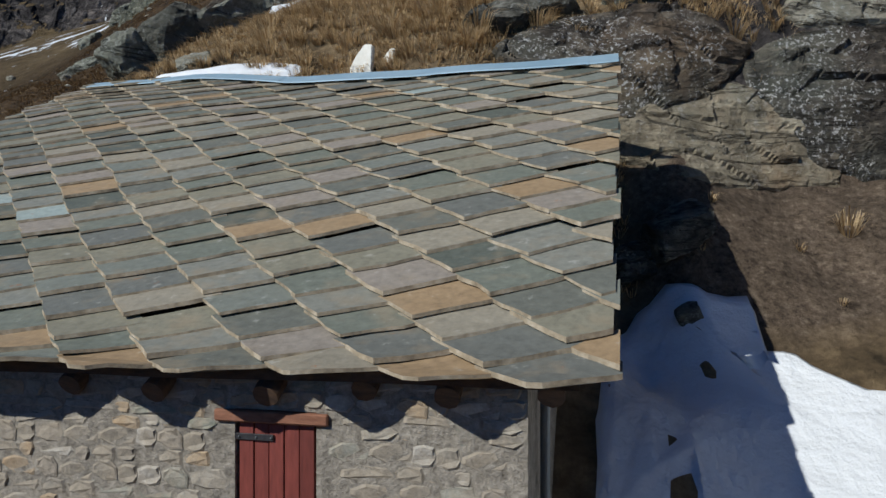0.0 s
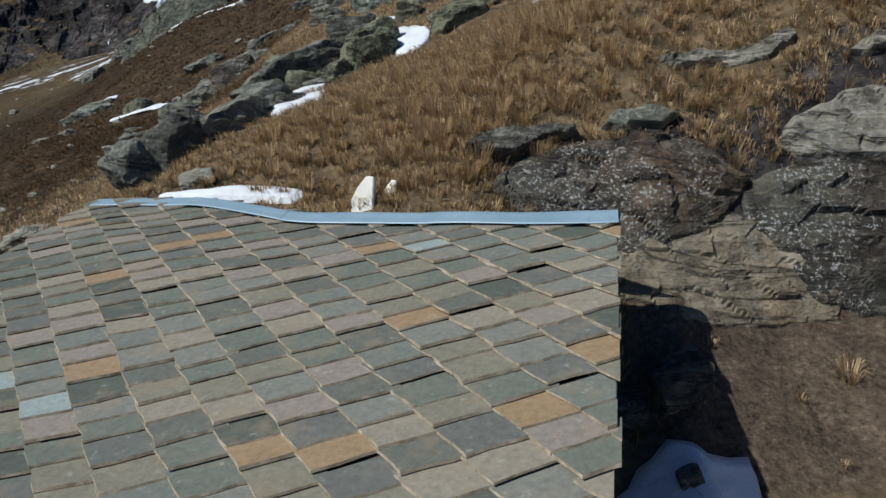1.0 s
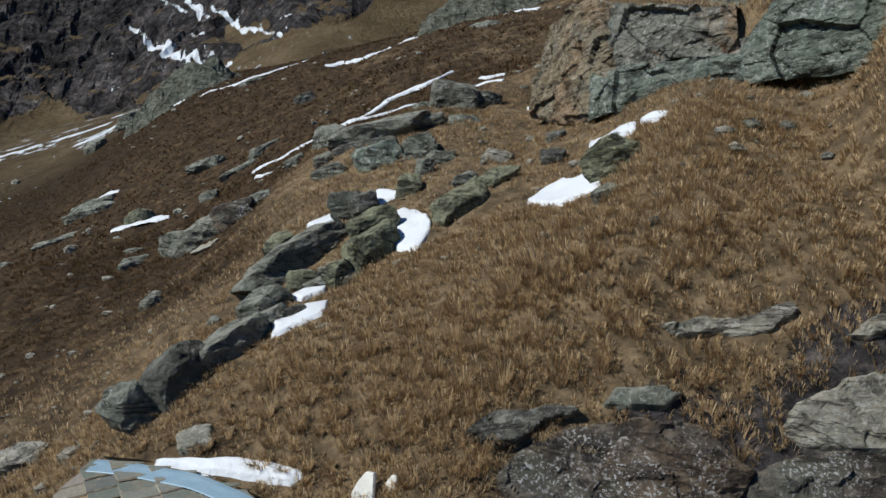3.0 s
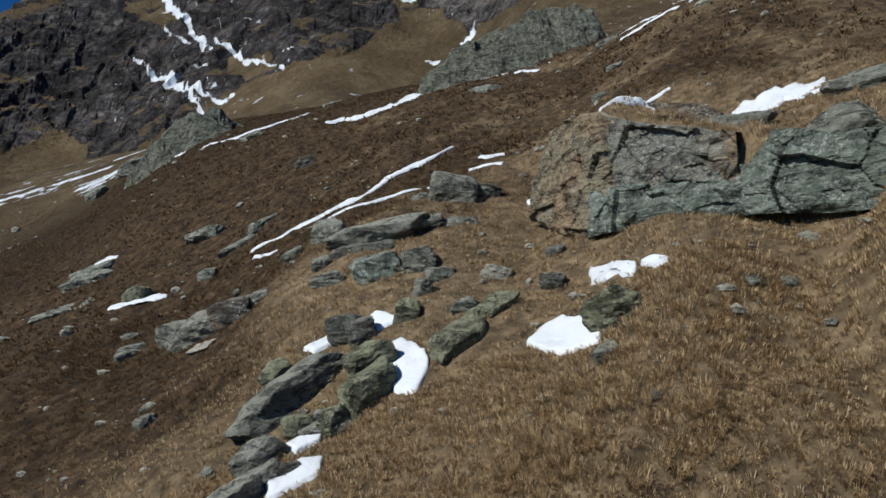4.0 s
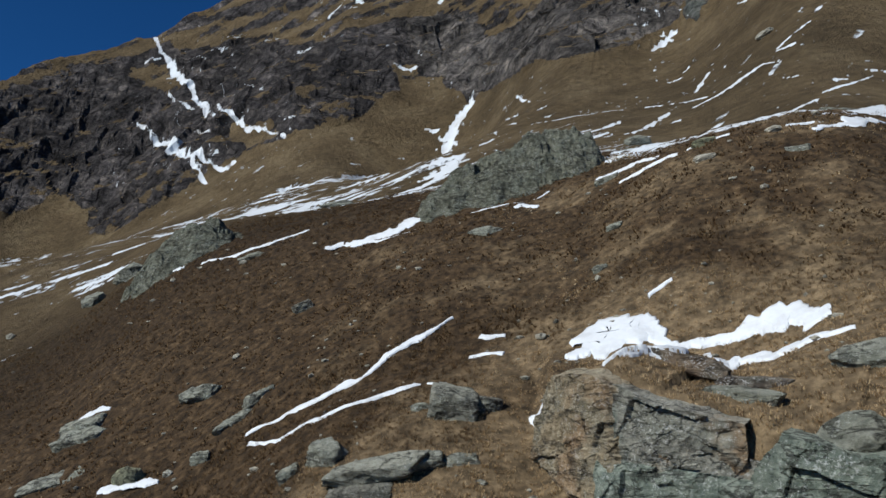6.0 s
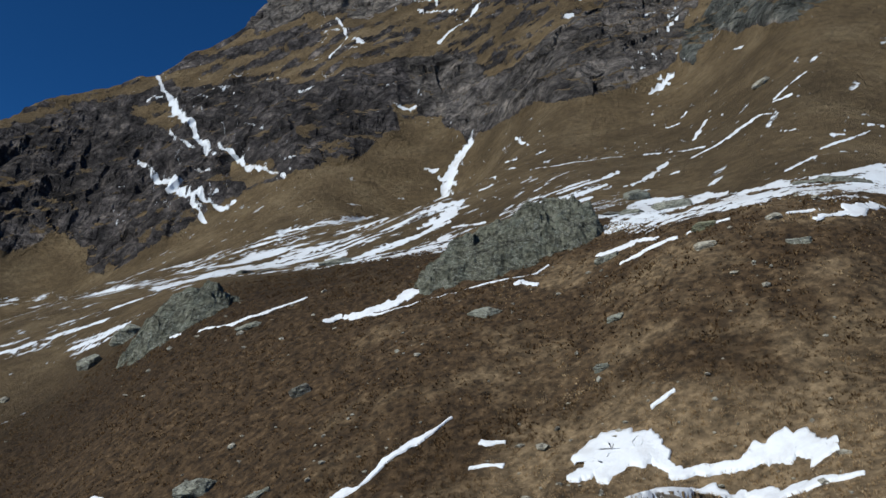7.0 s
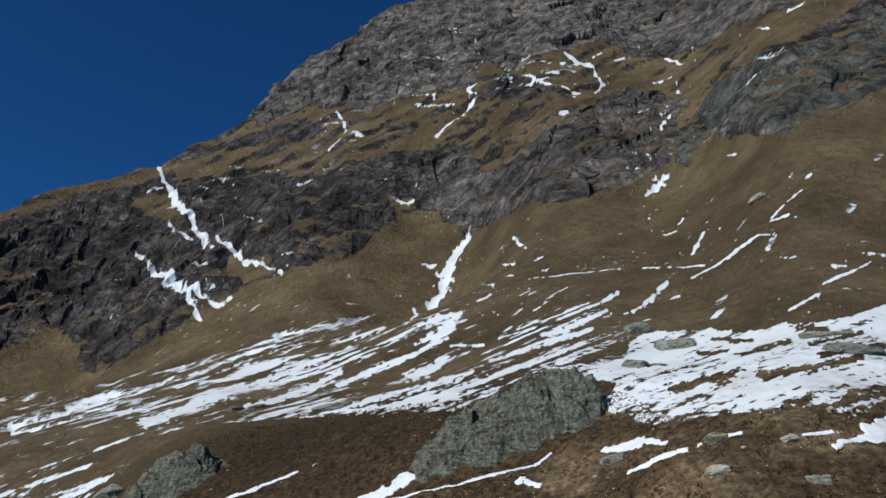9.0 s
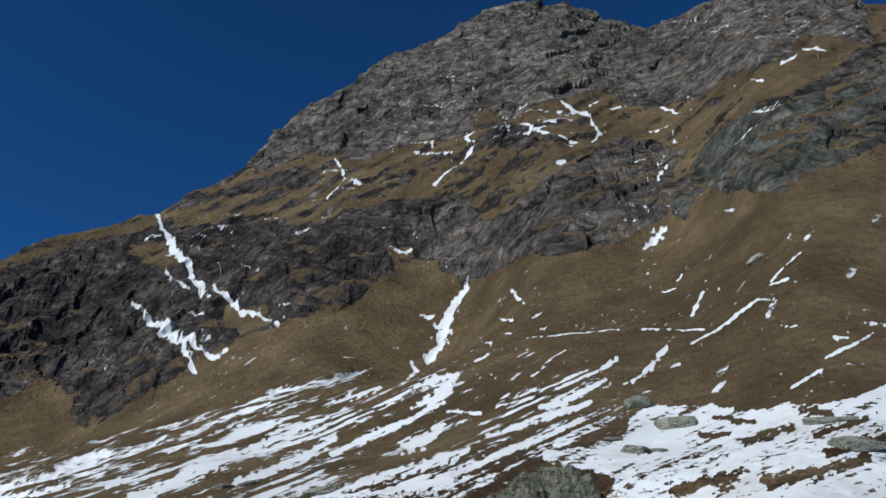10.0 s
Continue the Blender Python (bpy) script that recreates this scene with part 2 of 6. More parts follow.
def slate_material(name, island):
    n = Nodes(name)
    r = n.rnd(island)
    base = n.ramp(r, [(0.0, (.150, .165, .155)), (0.12, (.225, .240, .228)), (0.24, (.170, .196, .178)), (0.36, (.110, .130, .120)), (0.43, (.29, .268, .250)), (0.54, (.190, .215, .204)), (0.61, (.34, .25, .16)), (0.68, (.235, .235, .195)), (0.80, (.30, .285, .245)), (0.88, (.155, .170, .168)), (0.992, (.32, .40, .42))])
    base.node.color_ramp.interpolation = "CONSTANT"
    base = n.mix(1.0, base, (.91, .875, .80), "MULTIPLY")
    p = n.scaled(n.pos, (1, 1, 1))
    fine = n.noise(14, 8, 0.7, p)
    soft = n.noise(1.9, 5, 0.6, p)
    c = n.mix(0.75, base, n.ramp(fine, [(0.25, 0.5), (0.5, 0.9), (0.75, 1.25)]), "MULTIPLY")
    c = n.mix(n.math("MULTIPLY", n.step(soft, 0.52, 0.7), 0.45), c, (.26, .205, .135))
    c = n.mix(n.math("MULTIPLY", n.step(n.noise(4.5, 6, 0.7, p), 0.66, 0.72), 0.8), c, (.30, .115, .035))
    c = n.mix(n.math("MULTIPLY", n.step(n.noise(7, 5, 0.65, p), 0.62, 0.7), 0.35), c, (.42, .42, .39))
    h = n.math("ADD", n.math("MULTIPLY", n.noise(5, 6, 0.6, p), 1.0), n.math("MULTIPLY", fine, 0.4))
    return n.done(c, n.ramp(soft, [(0.3, 0.5), (0.7, 0.75)]), n.bump(h, 0.012, 0.8), spec=0.4)


def plain_material(name, c1, c2, scale, rough, bump=0.004, metal=0.0, stretch=(1, 1, 1), spec=0.4, vary=0.0):
    n = Nodes(name)
    p = n.scaled(n.pos, stretch)
    f = n.noise(scale, 8, 0.68, p)
    c = n.ramp(f, [(0.3, c1), (0.7, c2)])
    if vary:
        c = n.mix(vary, c, n.ramp(n.rnd(), [(0.0, 0.5), (1.0, 1.5)]), "MULTIPLY")
    return n.done(c, rough, n.bump(f, bump, 0.8), metal, spec)


def wall_stone_material():
    n = Nodes("wall_stone")
    base = n.ramp(n.rnd(), [(0.0, (.27, .245, .205)), (0.22, (.34, .32, .28)), (0.4, (.215, .20, .175)), (0.52, (.40, .28, .165)), (0.65, (.26, .28, .25)), (0.72, (.15, .205, .185)), (0.78, (.45, .43, .39)), (0.9, (.30, .27, .23))])
    base.node.color_ramp.interpolation = "CONSTANT"
    f = n.noise(16, 9, 0.72)
    base = n.mix(n.ramp(n.noise(5, 6, 0.7), [(0.35, 0.25), (0.65, 0.9)]), base, (.33, .285, .225))
    c = n.mix(0.8, base, n.ramp(f, [(0.25, 0.5), (0.5, 1.0), (0.75, 1.35)]), "MULTIPLY")
    return n.done(c, 0.92, n.bump(f, 0.02, 0.9), spec=0.2)


def grass_material():
    n = Nodes("dry_grass")
    k = n.rnd(True)
    big = n.noise(0.22, 5, 0.62)
    straw = n.ramp(k, [(0.0, (.27, .185, .10)), (0.35, (.47, .335, .185)), (0.7, (.60, .45, .26)), (1.0, (.70, .57, .39))])
    rust = n.ramp(k, [(0.0, (.072, .042, .021)), (0.4, (.130, .078, .038)), (0.8, (.205, .131, .066)), (1.0, (.31, .23, .132))])
    c = n.mix(n.step(n.math("ADD", n.attr("heath"), n.math("MULTIPLY", n.math("SUBTRACT", big, 0.5), 1.8)), 0.3, 0.7), straw, rust)
    n.done(c, 0.8, spec=0.2)
    thin, both = n.t.nodes.new("ShaderNodeBsdfTranslucent"), n.t.nodes.new("ShaderNodeMixShader")
    n.put(thin.inputs["Color"], c)
    both.inputs[0].default_value = 0.42
    n.t.links.new(n.bsdf.outputs[0], both.inputs[1]), n.t.links.new(thin.outputs[0], both.inputs[2])
    n.t.links.new(both.outputs[0], n.t.nodes["Material Output"].inputs["Surface"])
    return n.mat


HILLSIDE = ground_material()
SNOW = snow_material()
RIM = slate_edge_material()
SLATE, SLATE_MANY = slate_material("slate", False), slate_material("slate_edge", True)
WALLSTONE = wall_stone_material()
MORTAR = plain_material("mortar", (.13, .115, .095), (.40, .365, .31), 14, 0.95, 0.05)
OLDWOOD = plain_material("old_wood", (.04, .026, .018), (.13, .075, .045), 4, 0.85, 0.01, stretch=(1, 6, 6))
REDWOOD = plain_material("red_paint", (.115, .026, .020), (.20, .045, .035), 5, 0.6, 0.004, stretch=(7, 7, 1), vary=0.35)
LINTEL = plain_material("lintel_wood", (.15, .06, .035), (.30, .14, .085), 6, 0.75, 0.008, stretch=(1, 5, 5))
IRON = plain_material("iron", (.03, .03, .035), (.08, .08, .085), 20, 0.5, 0.002, 0.6)
RIDGE = plain_material("zinc_sheet", (.20, .31, .39), (.28, .39, .47), 1.2, 0.5, 0.006, 0.1, spec=0.4)
PIPE = plain_material("grey_pipe", (.10, .12, .13), (.17, .19, .20), 6, 0.4, 0.002, 0.4)
QUARTZ = plain_material("white_stone", (.62, .61, .54), (.85, .84, .78), 5, 0.8, 0.02)
GRASS = grass_material()

# ---- the lie of the land ----
# elevation (rise over plan distance) by bearing -40..40 degrees in tens, and by log distance from 2.7 m to 740 m
NEAR = [
    [-1.320, -1.330, -1.341, -1.347, -1.342, -1.340, -1.290, -1.201, -1.081],
    [-1.023, -1.018, -1.002, -0.995, -1.008, -1.026, -1.020, -0.920, -0.757],
    [-0.725, -0.714, -0.661, -0.627, -0.636, -0.658, -0.748, -0.618, -0.467],
    [-0.432, -0.380, -0.321, -0.254, -0.198, -0.231, -0.239, -0.163, -0.263],
    [-0.219, -0.081, -0.011, 0.055, 0.172, -0.014, -0.209, -0.046, 0.355],
    [-0.058, 0.126, 0.232, 0.316, 0.374, 0.444, 0.412, 0.327, 1.058],
    [0.023, 0.135, 0.284, 0.355, 0.427, 0.473, 0.603, 0.613, 0.923],
    [0.061, 0.151, 0.262, 0.417, 0.481, 0.472, 0.550, 0.638, 0.709],
    [0.080, 0.187, 0.256, 0.413, 0.465, 0.513, 0.590, 0.601, 0.580],
]
FAR = [
    [0.087, 0.185, 0.301, 0.408, 0.499, 0.536, 0.625, 0.646, 0.552],
    [0.107, 0.182, 0.341, 0.433, 0.487, 0.534, 0.562, 0.573, 0.512],
    [0.151, 0.209, 0.356, 0.404, 0.443, 0.481, 0.477, 0.501, 0.450],
    [0.155, 0.258, 0.319, 0.343, 0.386, 0.471, 0.485, 0.536, 0.451],
    [0.123, 0.216, 0.290, 0.347, 0.414, 0.480, 0.509, 0.642, 0.565],
    [0.116, 0.195, 0.278, 0.377, 0.355, 0.573, 0.577, 0.733, 0.663],
    [0.221, 0.213, 0.376, 0.558, 0.635, 0.730, 0.694, 0.785, 0.705],
    [0.490, 0.565, 0.647, 0.789, 0.892, 0.935, 0.823, 0.852, 0.731],
    [0.749, 0.837, 0.917, 0.981, 1.004, 0.955, 0.902, 0.798, 0.668],
]
RISE = np.array(NEAR + FAR)
# the mountain's crest: bearing, height, distance
CREST = [(-37.9, 164.0, 470), (-33.6, 192.0, 470), (-29.4, 221.0, 480), (-24.0, 241.0, 480), (-18.7, 278.0, 480), (-16.9, 290.0, 480), (-14.9, 340.0, 490), (-9.0, 388.0, 500), (-2.4, 440.0, 510), (0.7, 455.0, 520), (6.5, 500.0, 530), (12.5, 489.0, 540), (17.2, 470.0, 540), (20.8, 471.0, 550), (24.9, 484.0, 560), (29.2, 494.0, 580), (32.2, 477.0, 580), (36.1, 420.0, 560), (39.6, 416.0, 560), (46.4, 402.0, 560)]


def hash3(i, j, k, seed):
    h = (i * 374761393 + j * 668265263 + k * 2147483647 + seed * 974711) & 0xFFFFFFFF
    h = ((h ^ (h >> 13)) * 1274126177) & 0xFFFFFFFF
    return ((h ^ (h >> 16)) & 0xFFFF) / 65535.0


def vnoise(x, y, z=0.0, seed=0):
    """Smooth value noise in -1..1."""
    x, y, z = np.broadcast_arrays(np.asarray(x, float), np.asarray(y, float), np.asarray(z, float))
    i, j, k = (np.floor(a).astype(np.int64) for a in (x, y, z))
    fx, fy, fz = x - i, y - j, z - k
    fx, fy, fz = (a * a * a * (a * (a * 6 - 15) + 10) for a in (fx, fy, fz))
    out = 0.0
    for a in (0, 1):
        for b in (0, 1):
            for c in (0, 1):
                out = out + hash3(i + a, j + b, k + c, seed) * (fx if a else 1 - fx) * (fy if b else 1 - fy) * (fz if c else 1 - fz)
    return out * 2 - 1


def fbm(x, y, z=0.0, octaves=4, seed=0, ridged=False):
    out, amp, total = 0.0, 1.0, 0.0
    for o in range(octaves):
        n = vnoise(x * 2 ** o + 17.3 * o, y * 2 ** o - 9.1 * o, np.asarray(z) * 2 ** o, seed + o)
        out = out + amp * ((1 - 2 * np.abs(n)) if ridged else n)
        total, amp = total + amp, amp * 0.52
    return out / total


def smooth(a, b, x):
    t = np.clip((x - a) / (b - a), 0, 1)
    return t * t * (3 - 2 * t)


def cubic(t):
    return (((-.5 * t + 1) * t - .5) * t, (1.5 * t - 2.5) * t * t + 1, ((-1.5 * t + 2) * t + .5) * t, (.5 * t - .5) * t * t)


def base_height(x, y):
    """The land without its small relief."""
    x, y = np.asarray(x, float), np.asarray(y, float)
    r = np.maximum(np.hypot(x, y), 0.5)
    a = np.degrees(np.arctan2(x, y))
    rows, cols = RISE.shape
    p = np.clip((a + 40) / 10, 0, cols - 1.0001)
    q = np.clip((np.log(r) - 1.0) / 0.33, 0, rows - 1.0001)
    i, j = np.floor(p).astype(int), np.floor(q).astype(int)
    cp, cq = cubic(p - i), cubic(q - j)
    w = 0.0
    for m in range(4):
        for n in range(4):
            w = w + RISE[np.clip(j + n - 1, 0, rows - 1), np.clip(i + m - 1, 0, cols - 1)] * cp[m] * cq[n]
    back = smooth(40, 120, np.abs(a))
    side = np.where(a > 0, 0.25, -0.05)
    w = w * (1 - back) + back * np.where(r < 25, np.minimum(w, 0), 0.0) + back * (side * (1 - smooth(110, 170, np.abs(a))) - 0.15) * smooth(10, 60, r)
    z = 3.6 + np.maximum(r, 2.7) * w
    ca, ch, cr = (np.array(v) for v in zip(*CREST))
    top, far = np.interp(a, ca, ch), np.interp(a, ca, cr)
    cap = top - 0.75 * np.maximum(r - far, 0)
    z = np.where(r > far, np.minimum(z, cap), np.minimum(z, top - 0.12 * (far - r)))
    return np.maximum(z, -150.0)

# ---- ground ----
# rock faces of the mountain: outlines by bearing (degrees) and height (metres)
FACE_WEST = [(-40, 160), (-34.7, 178), (-33.4, 184), (-31.4, 192), (-29.1, 210), (-26.6, 221), (-24.1, 218), (-23.0, 230), (-20.8, 228), (-18.2, 225), (-15.0, 219), (-11.6, 205), (-8.7, 205), (-5.8, 211), (-3.8, 213), (-2.0, 179), (-4.2, 175), (-3.7, 159), (-6.5, 142), (-8.3, 135), (-11.1, 128), (-13.3, 125), (-16.3, 123), (-17.9, 119), (-19.0, 109), (-21.5, 95), (-22.6, 90), (-24.3, 85), (-26.0, 81), (-27.2, 86), (-27.2, 104), (-29.1, 111), (-30.0, 106), (-31.6, 99), (-40, 92)]
FACE_MIDDLE = [(-3.8, 213), (-0.8, 223), (1.3, 221), (2.8, 209), (3.8, 190), (6.3, 187), (8.4, 195), (11.5, 205), (14.1, 226), (16.7, 247), (19.0, 239), (21.3, 220), (21.9, 205), (20.6, 194), (21.2, 179), (20.1, 153), (18.3, 151), (15.8, 139), (13.9, 134), (11.0, 134), (7.6, 142), (6.1, 145), (3.2, 151), (2.4, 148), (0.2, 165), (-1.7, 173), (-2.0, 179)]
FACE_PEAK = [(-18.6, 277), (-17.3, 287), (-14.9, 281), (-12.1, 286), (-9.1, 280), (-7.0, 266), (-4.5, 278), (-0.3, 282), (2.9, 278), (3.4, 298), (4.5, 312), (6.6, 285), (9.8, 294), (12.0, 300), (15.1, 318), (16.6, 307), (17.5, 293), (19.4, 285), (21.8, 280), (24.3, 273), (26.3, 270), (28.1, 254), (30.8, 243), (32.4, 291), (34.7, 281), (37.0, 272), (37.5, 480), (28, 540), (6.5, 560), (-9.5, 440), (-18, 330)]
FACE_EAST = [(20.9, 181), (23.5, 191), (25.6, 201), (28.0, 193), (30.5, 177), (32.7, 184), (34.8, 201), (37.6, 236), (41, 235), (37.5, 148), (32.8, 130), (30.4, 129), (29.4, 124), (27.0, 130), (24.8, 144), (23.6, 160), (22.1, 153), (21.2, 145), (20.4, 151)]
RIBS = [
    [(27.7, 206), (30.8, 195), (34.3, 218), (36.8, 261), (39.0, 265), (38.8, 237), (34.9, 202), (31.4, 178), (28.5, 190)],
    [(-23.2, 245), (-18.5, 259), (-14.8, 259), (-11.9, 246), (-10.5, 253), (-12.0, 271), (-13.9, 270), (-16.7, 268), (-20.7, 259), (-23.0, 246)],
    [(3.9, 271), (5.5, 282), (8.2, 268), (10.2, 251), (12.2, 244), (11.6, 233), (8.1, 244), (5.0, 259)],
]
LEDGES = [[(-25.4, 213), (-22.3, 212), (-21.3, 193), (-22.4, 184), (-25.0, 195)], [(-17.4, 152), (-13.8, 138), (-13.3, 127), (-16.3, 126), (-17.5, 138)]]
CLIFFS = [(FACE_WEST, 0.72), (FACE_MIDDLE, 0.72), (FACE_PEAK, 0.72), (FACE_EAST, 0.52)] + [(p, 0.56) for p in RIBS] + [(p, 0.2) for p in LEDGES]
# snow lying in gullies and runnels: bearing, rise above a level 40 m over the yard, half width, all in degrees
GULLIES = [
    [(-23.54, 22.97, 0.12), (-23.04, 22.05, 0.19), (-22.36, 20.99, 0.27), (-21.42, 19.9, 0.31), (-20.58, 19.23, 0.19), (-20.03, 18.34, 0.23), (-19.26, 17.46, 0.27), (-18.38, 16.68, 0.15)],
    [(-19.78, 18.15, 0.12), (-18.64, 17.7, 0.12), (-17.45, 16.98, 0.15), (-16.05, 16.4, 0.23), (-15.05, 16.17, 0.15), (-13.98, 15.81, 0.08), (-13.03, 15.29, 0.04)],
    [(-24.25, 20.8, 0.12), (-23.06, 21.32, 0.12)],
    [(-22.44, 18.7, 0.08), (-21.48, 17.96, 0.06), (-20.12, 17.46, 0.06)],
    [(-24.42, 16.04, 0.12), (-23.18, 15.42, 0.23), (-21.82, 14.51, 0.38), (-20.64, 13.48, 0.54), (-19.81, 12.57, 0.42), (-19.14, 11.57, 0.15)],
    [(-20.23, 13.51, 0.31), (-18.91, 13.07, 0.27), (-17.82, 12.85, 0.23), (-16.96, 13.51, 0.12)],
    [(-4.2, 21.8, 0.12), (-2.97, 21.6, 0.15), (-1.99, 21.84, 0.12)],
    [(-16.62, 19.43, 0.08), (-15.68, 19.12, 0.08)],
    [(-12.92, 16.63, 0.12), (-12.07, 16.28, 0.08)],
    [(19.38, 22.57, 0.27), (18.63, 22.05, 0.42), (17.63, 21.28, 0.12)],
    [(20.4, 26.83, 0.1), (19.71, 26.28, 0.15), (19.44, 25.66, 0.12)],
    [(-19.9, 15.76, 0.08), (-18.76, 15.22, 0.12)],
]
STEM = [
    [(2.58, 19.19, 0.27), (1.35, 17.61, 0.42), (0.58, 16.02, 0.58), (0.1, 14.67, 0.65), (-0.46, 13.54, 0.46), (-1.07, 13.77, 0.19)],
    [(-1.67, 16.79, 0.08), (-0.47, 16.61, 0.15)],
    [(-2.32, 13.09, 0.19), (-1.84, 12.42, 0.31), (-2.37, 11.82, 0.12)],
    [(-1.75, 10.94, 0.15), (-0.13, 11.66, 0.27), (1.82, 12.05, 0.19)],
    [(1.03, 11.17, 0.42), (-0.35, 10.29, 0.42), (-1.71, 9.55, 0.31)],
    [(6.31, 18.67, 0.08), (6.92, 17.98, 0.12), (7.48, 17.43, 0.08)],
    [(5.28, 16.35, 0.08), (6.49, 16.34, 0.08)],
    [(5.04, 15.34, 0.06), (6.23, 15.23, 0.08)],
    [(3.6, 14.73, 0.08), (4.56, 14.64, 0.08)],
    [(8.16, 16.52, 0.12), (8.65, 16.77, 0.08)],
    [(3.13, 13.15, 0.12), (4.46, 13.8, 0.15)],
]
EAST_SLOPE = [
    [(29.5, 19.49, 0.06), (27.93, 18.51, 0.08), (27.0, 17.77, 0.08)],
    [(26.84, 17.5, 0.08), (28.21, 17.76, 0.08)],
    [(27.18, 16.34, 0.08), (25.8, 16.6, 0.08), (24.81, 16.01, 0.19), (23.53, 15.22, 0.15), (22.18, 14.47, 0.12), (20.62, 13.84, 0.1)],
    [(21.91, 17.58, 0.12), (21.32, 16.7, 0.15), (20.8, 15.94, 0.12)],
    [(20.34, 19.25, 0.06), (19.84, 18.78, 0.06)],
    [(18.65, 18.12, 0.04), (19.78, 18.23, 0.06)],
    [(18.67, 13.74, 0.19), (17.96, 13.02, 0.31), (17.24, 12.22, 0.31), (16.32, 11.51, 0.19), (15.19, 11.06, 0.12)],
    [(14.75, 12.88, 0.27), (13.28, 12.19, 0.19), (12.36, 11.8, 0.12)],
    [(7.4, 14.94, 0.04), (10.22, 15.15, 0.08), (13.44, 15.21, 0.06), (15.03, 15.24, 0.08)],
    [(16.82, 15.16, 0.05), (19.65, 14.94, 0.08), (21.57, 14.77, 0.08)],
    [(32.6, 13.88, 0.12), (33.85, 13.46, 0.12)],
    [(32.99, 13.12, 0.12), (32.04, 12.67, 0.15), (30.9, 12.24, 0.12), (29.73, 11.78, 0.12)],
    [(29.43, 11.03, 0.12), (28.43, 10.54, 0.15), (27.21, 9.93, 0.12)],
    [(30.32, 13.18, 0.08), (31.4, 13.07, 0.08)],
    [(10.63, 13.86, 0.06), (9.21, 13.04, 0.08)],
    [(8.73, 12.4, 0.08), (7.79, 11.85, 0.08)],
    [(26.71, 14.55, 0.06), (28.42, 14.22, 0.06)],
]
HIGH = [
    [(3.42, 31.41, 0.08), (2.61, 30.76, 0.15), (3.39, 30.29, 0.15), (2.59, 29.42, 0.15), (1.27, 28.53, 0.12), (-0.38, 27.18, 0.15)],
    [(11.69, 33.12, 0.12), (12.68, 32.59, 0.15), (14.16, 31.91, 0.15), (14.58, 31.08, 0.12), (14.76, 30.4, 0.15), (14.11, 29.95, 0.08)],
    [(14.23, 32.63, 0.12), (15.01, 32.76, 0.08)],
    [(15.95, 32.03, 0.12), (16.86, 32.09, 0.08)],
    [(7.65, 31.67, 0.05), (10.21, 30.84, 0.06), (12.8, 29.95, 0.08)],
    [(-2.92, 30.25, 0.06), (-0.29, 30.38, 0.08)],
    [(-2.38, 29.59, 0.06), (1.28, 29.57, 0.08)],
    [(10.96, 28.48, 0.12), (11.58, 28.61, 0.08)],
    [(-9.57, 28.86, 0.08), (-9.02, 28.23, 0.12), (-8.46, 27.38, 0.08), (-9.0, 26.44, 0.08), (-9.94, 25.62, 0.15)],
    [(-10.25, 27.79, 0.08), (-8.23, 27.75, 0.08)],
    [(19.16, 30.04, 0.08), (20.72, 30.1, 0.08)],
    [(20.25, 31.54, 0.12), (21.97, 31.0, 0.12)],
    [(21.02, 29.54, 0.08), (21.4, 28.54, 0.08)],
    [(30.61, 32.61, 0.15), (31.5, 32.7, 0.19), (31.88, 33.03, 0.12)],
    [(32.33, 33.46, 0.12), (33.87, 32.46, 0.12)],
    [(34.42, 33.35, 0.08), (36.41, 32.82, 0.08)],
    [(24.34, 23.38, 0.12), (25.04, 23.32, 0.12)],
    [(28.03, 32.07, 0.08), (28.88, 31.83, 0.08)],
    [(-14.75, 23.55, 0.08), (-13.8, 23.56, 0.08)],
]
# wind-laid streaks of snow in the hollow, the broad sheet and the bare humps in it, in the same way
STREAKS_A = [
    [(-22.07, 2.69, 0.62), (-19.91, 3.69, 0.5), (-17.67, 4.72, 0.54), (-15.36, 5.98, 0.46), (-12.93, 7.08, 0.38), (-9.56, 8.43, 0.27), (-8.62, 8.88, 0.12)],
    [(-8.99, 9.72, 0.19), (-7.01, 10.42, 0.35), (-4.66, 11.12, 0.19)],
    [(-24.05, 3.51, 0.19), (-22.27, 4.01, 0.27), (-20.42, 4.57, 0.19), (-18.52, 5.09, 0.08)],
    [(-30.53, 3.1, 0.46), (-28.64, 3.6, 0.38), (-27.04, 4.31, 0.38), (-25.72, 4.92, 0.38), (-24.27, 5.44, 0.23)],
    [(-30.41, 2.48, 0.23), (-28.5, 2.82, 0.23), (-26.56, 3.49, 0.19)],
    [(-18.66, 6.2, 0.08), (-16.27, 6.77, 0.13), (-14.67, 7.39, 0.13), (-13.03, 8.11, 0.12), (-10.92, 8.9, 0.08)],
    [(-20.2, 5.82, 0.08), (-17.94, 6.91, 0.08), (-15.18, 8.24, 0.1), (-12.29, 9.49, 0.08), (-9.71, 10.34, 0.08)],
    [(-12.84, 10.65, 0.12), (-10.67, 11.17, 0.12)],
    [(-15.11, 3.79, 0.27), (-12.71, 4.74, 0.38), (-10.24, 5.81, 0.5), (-8.06, 7.19, 0.31)],
]
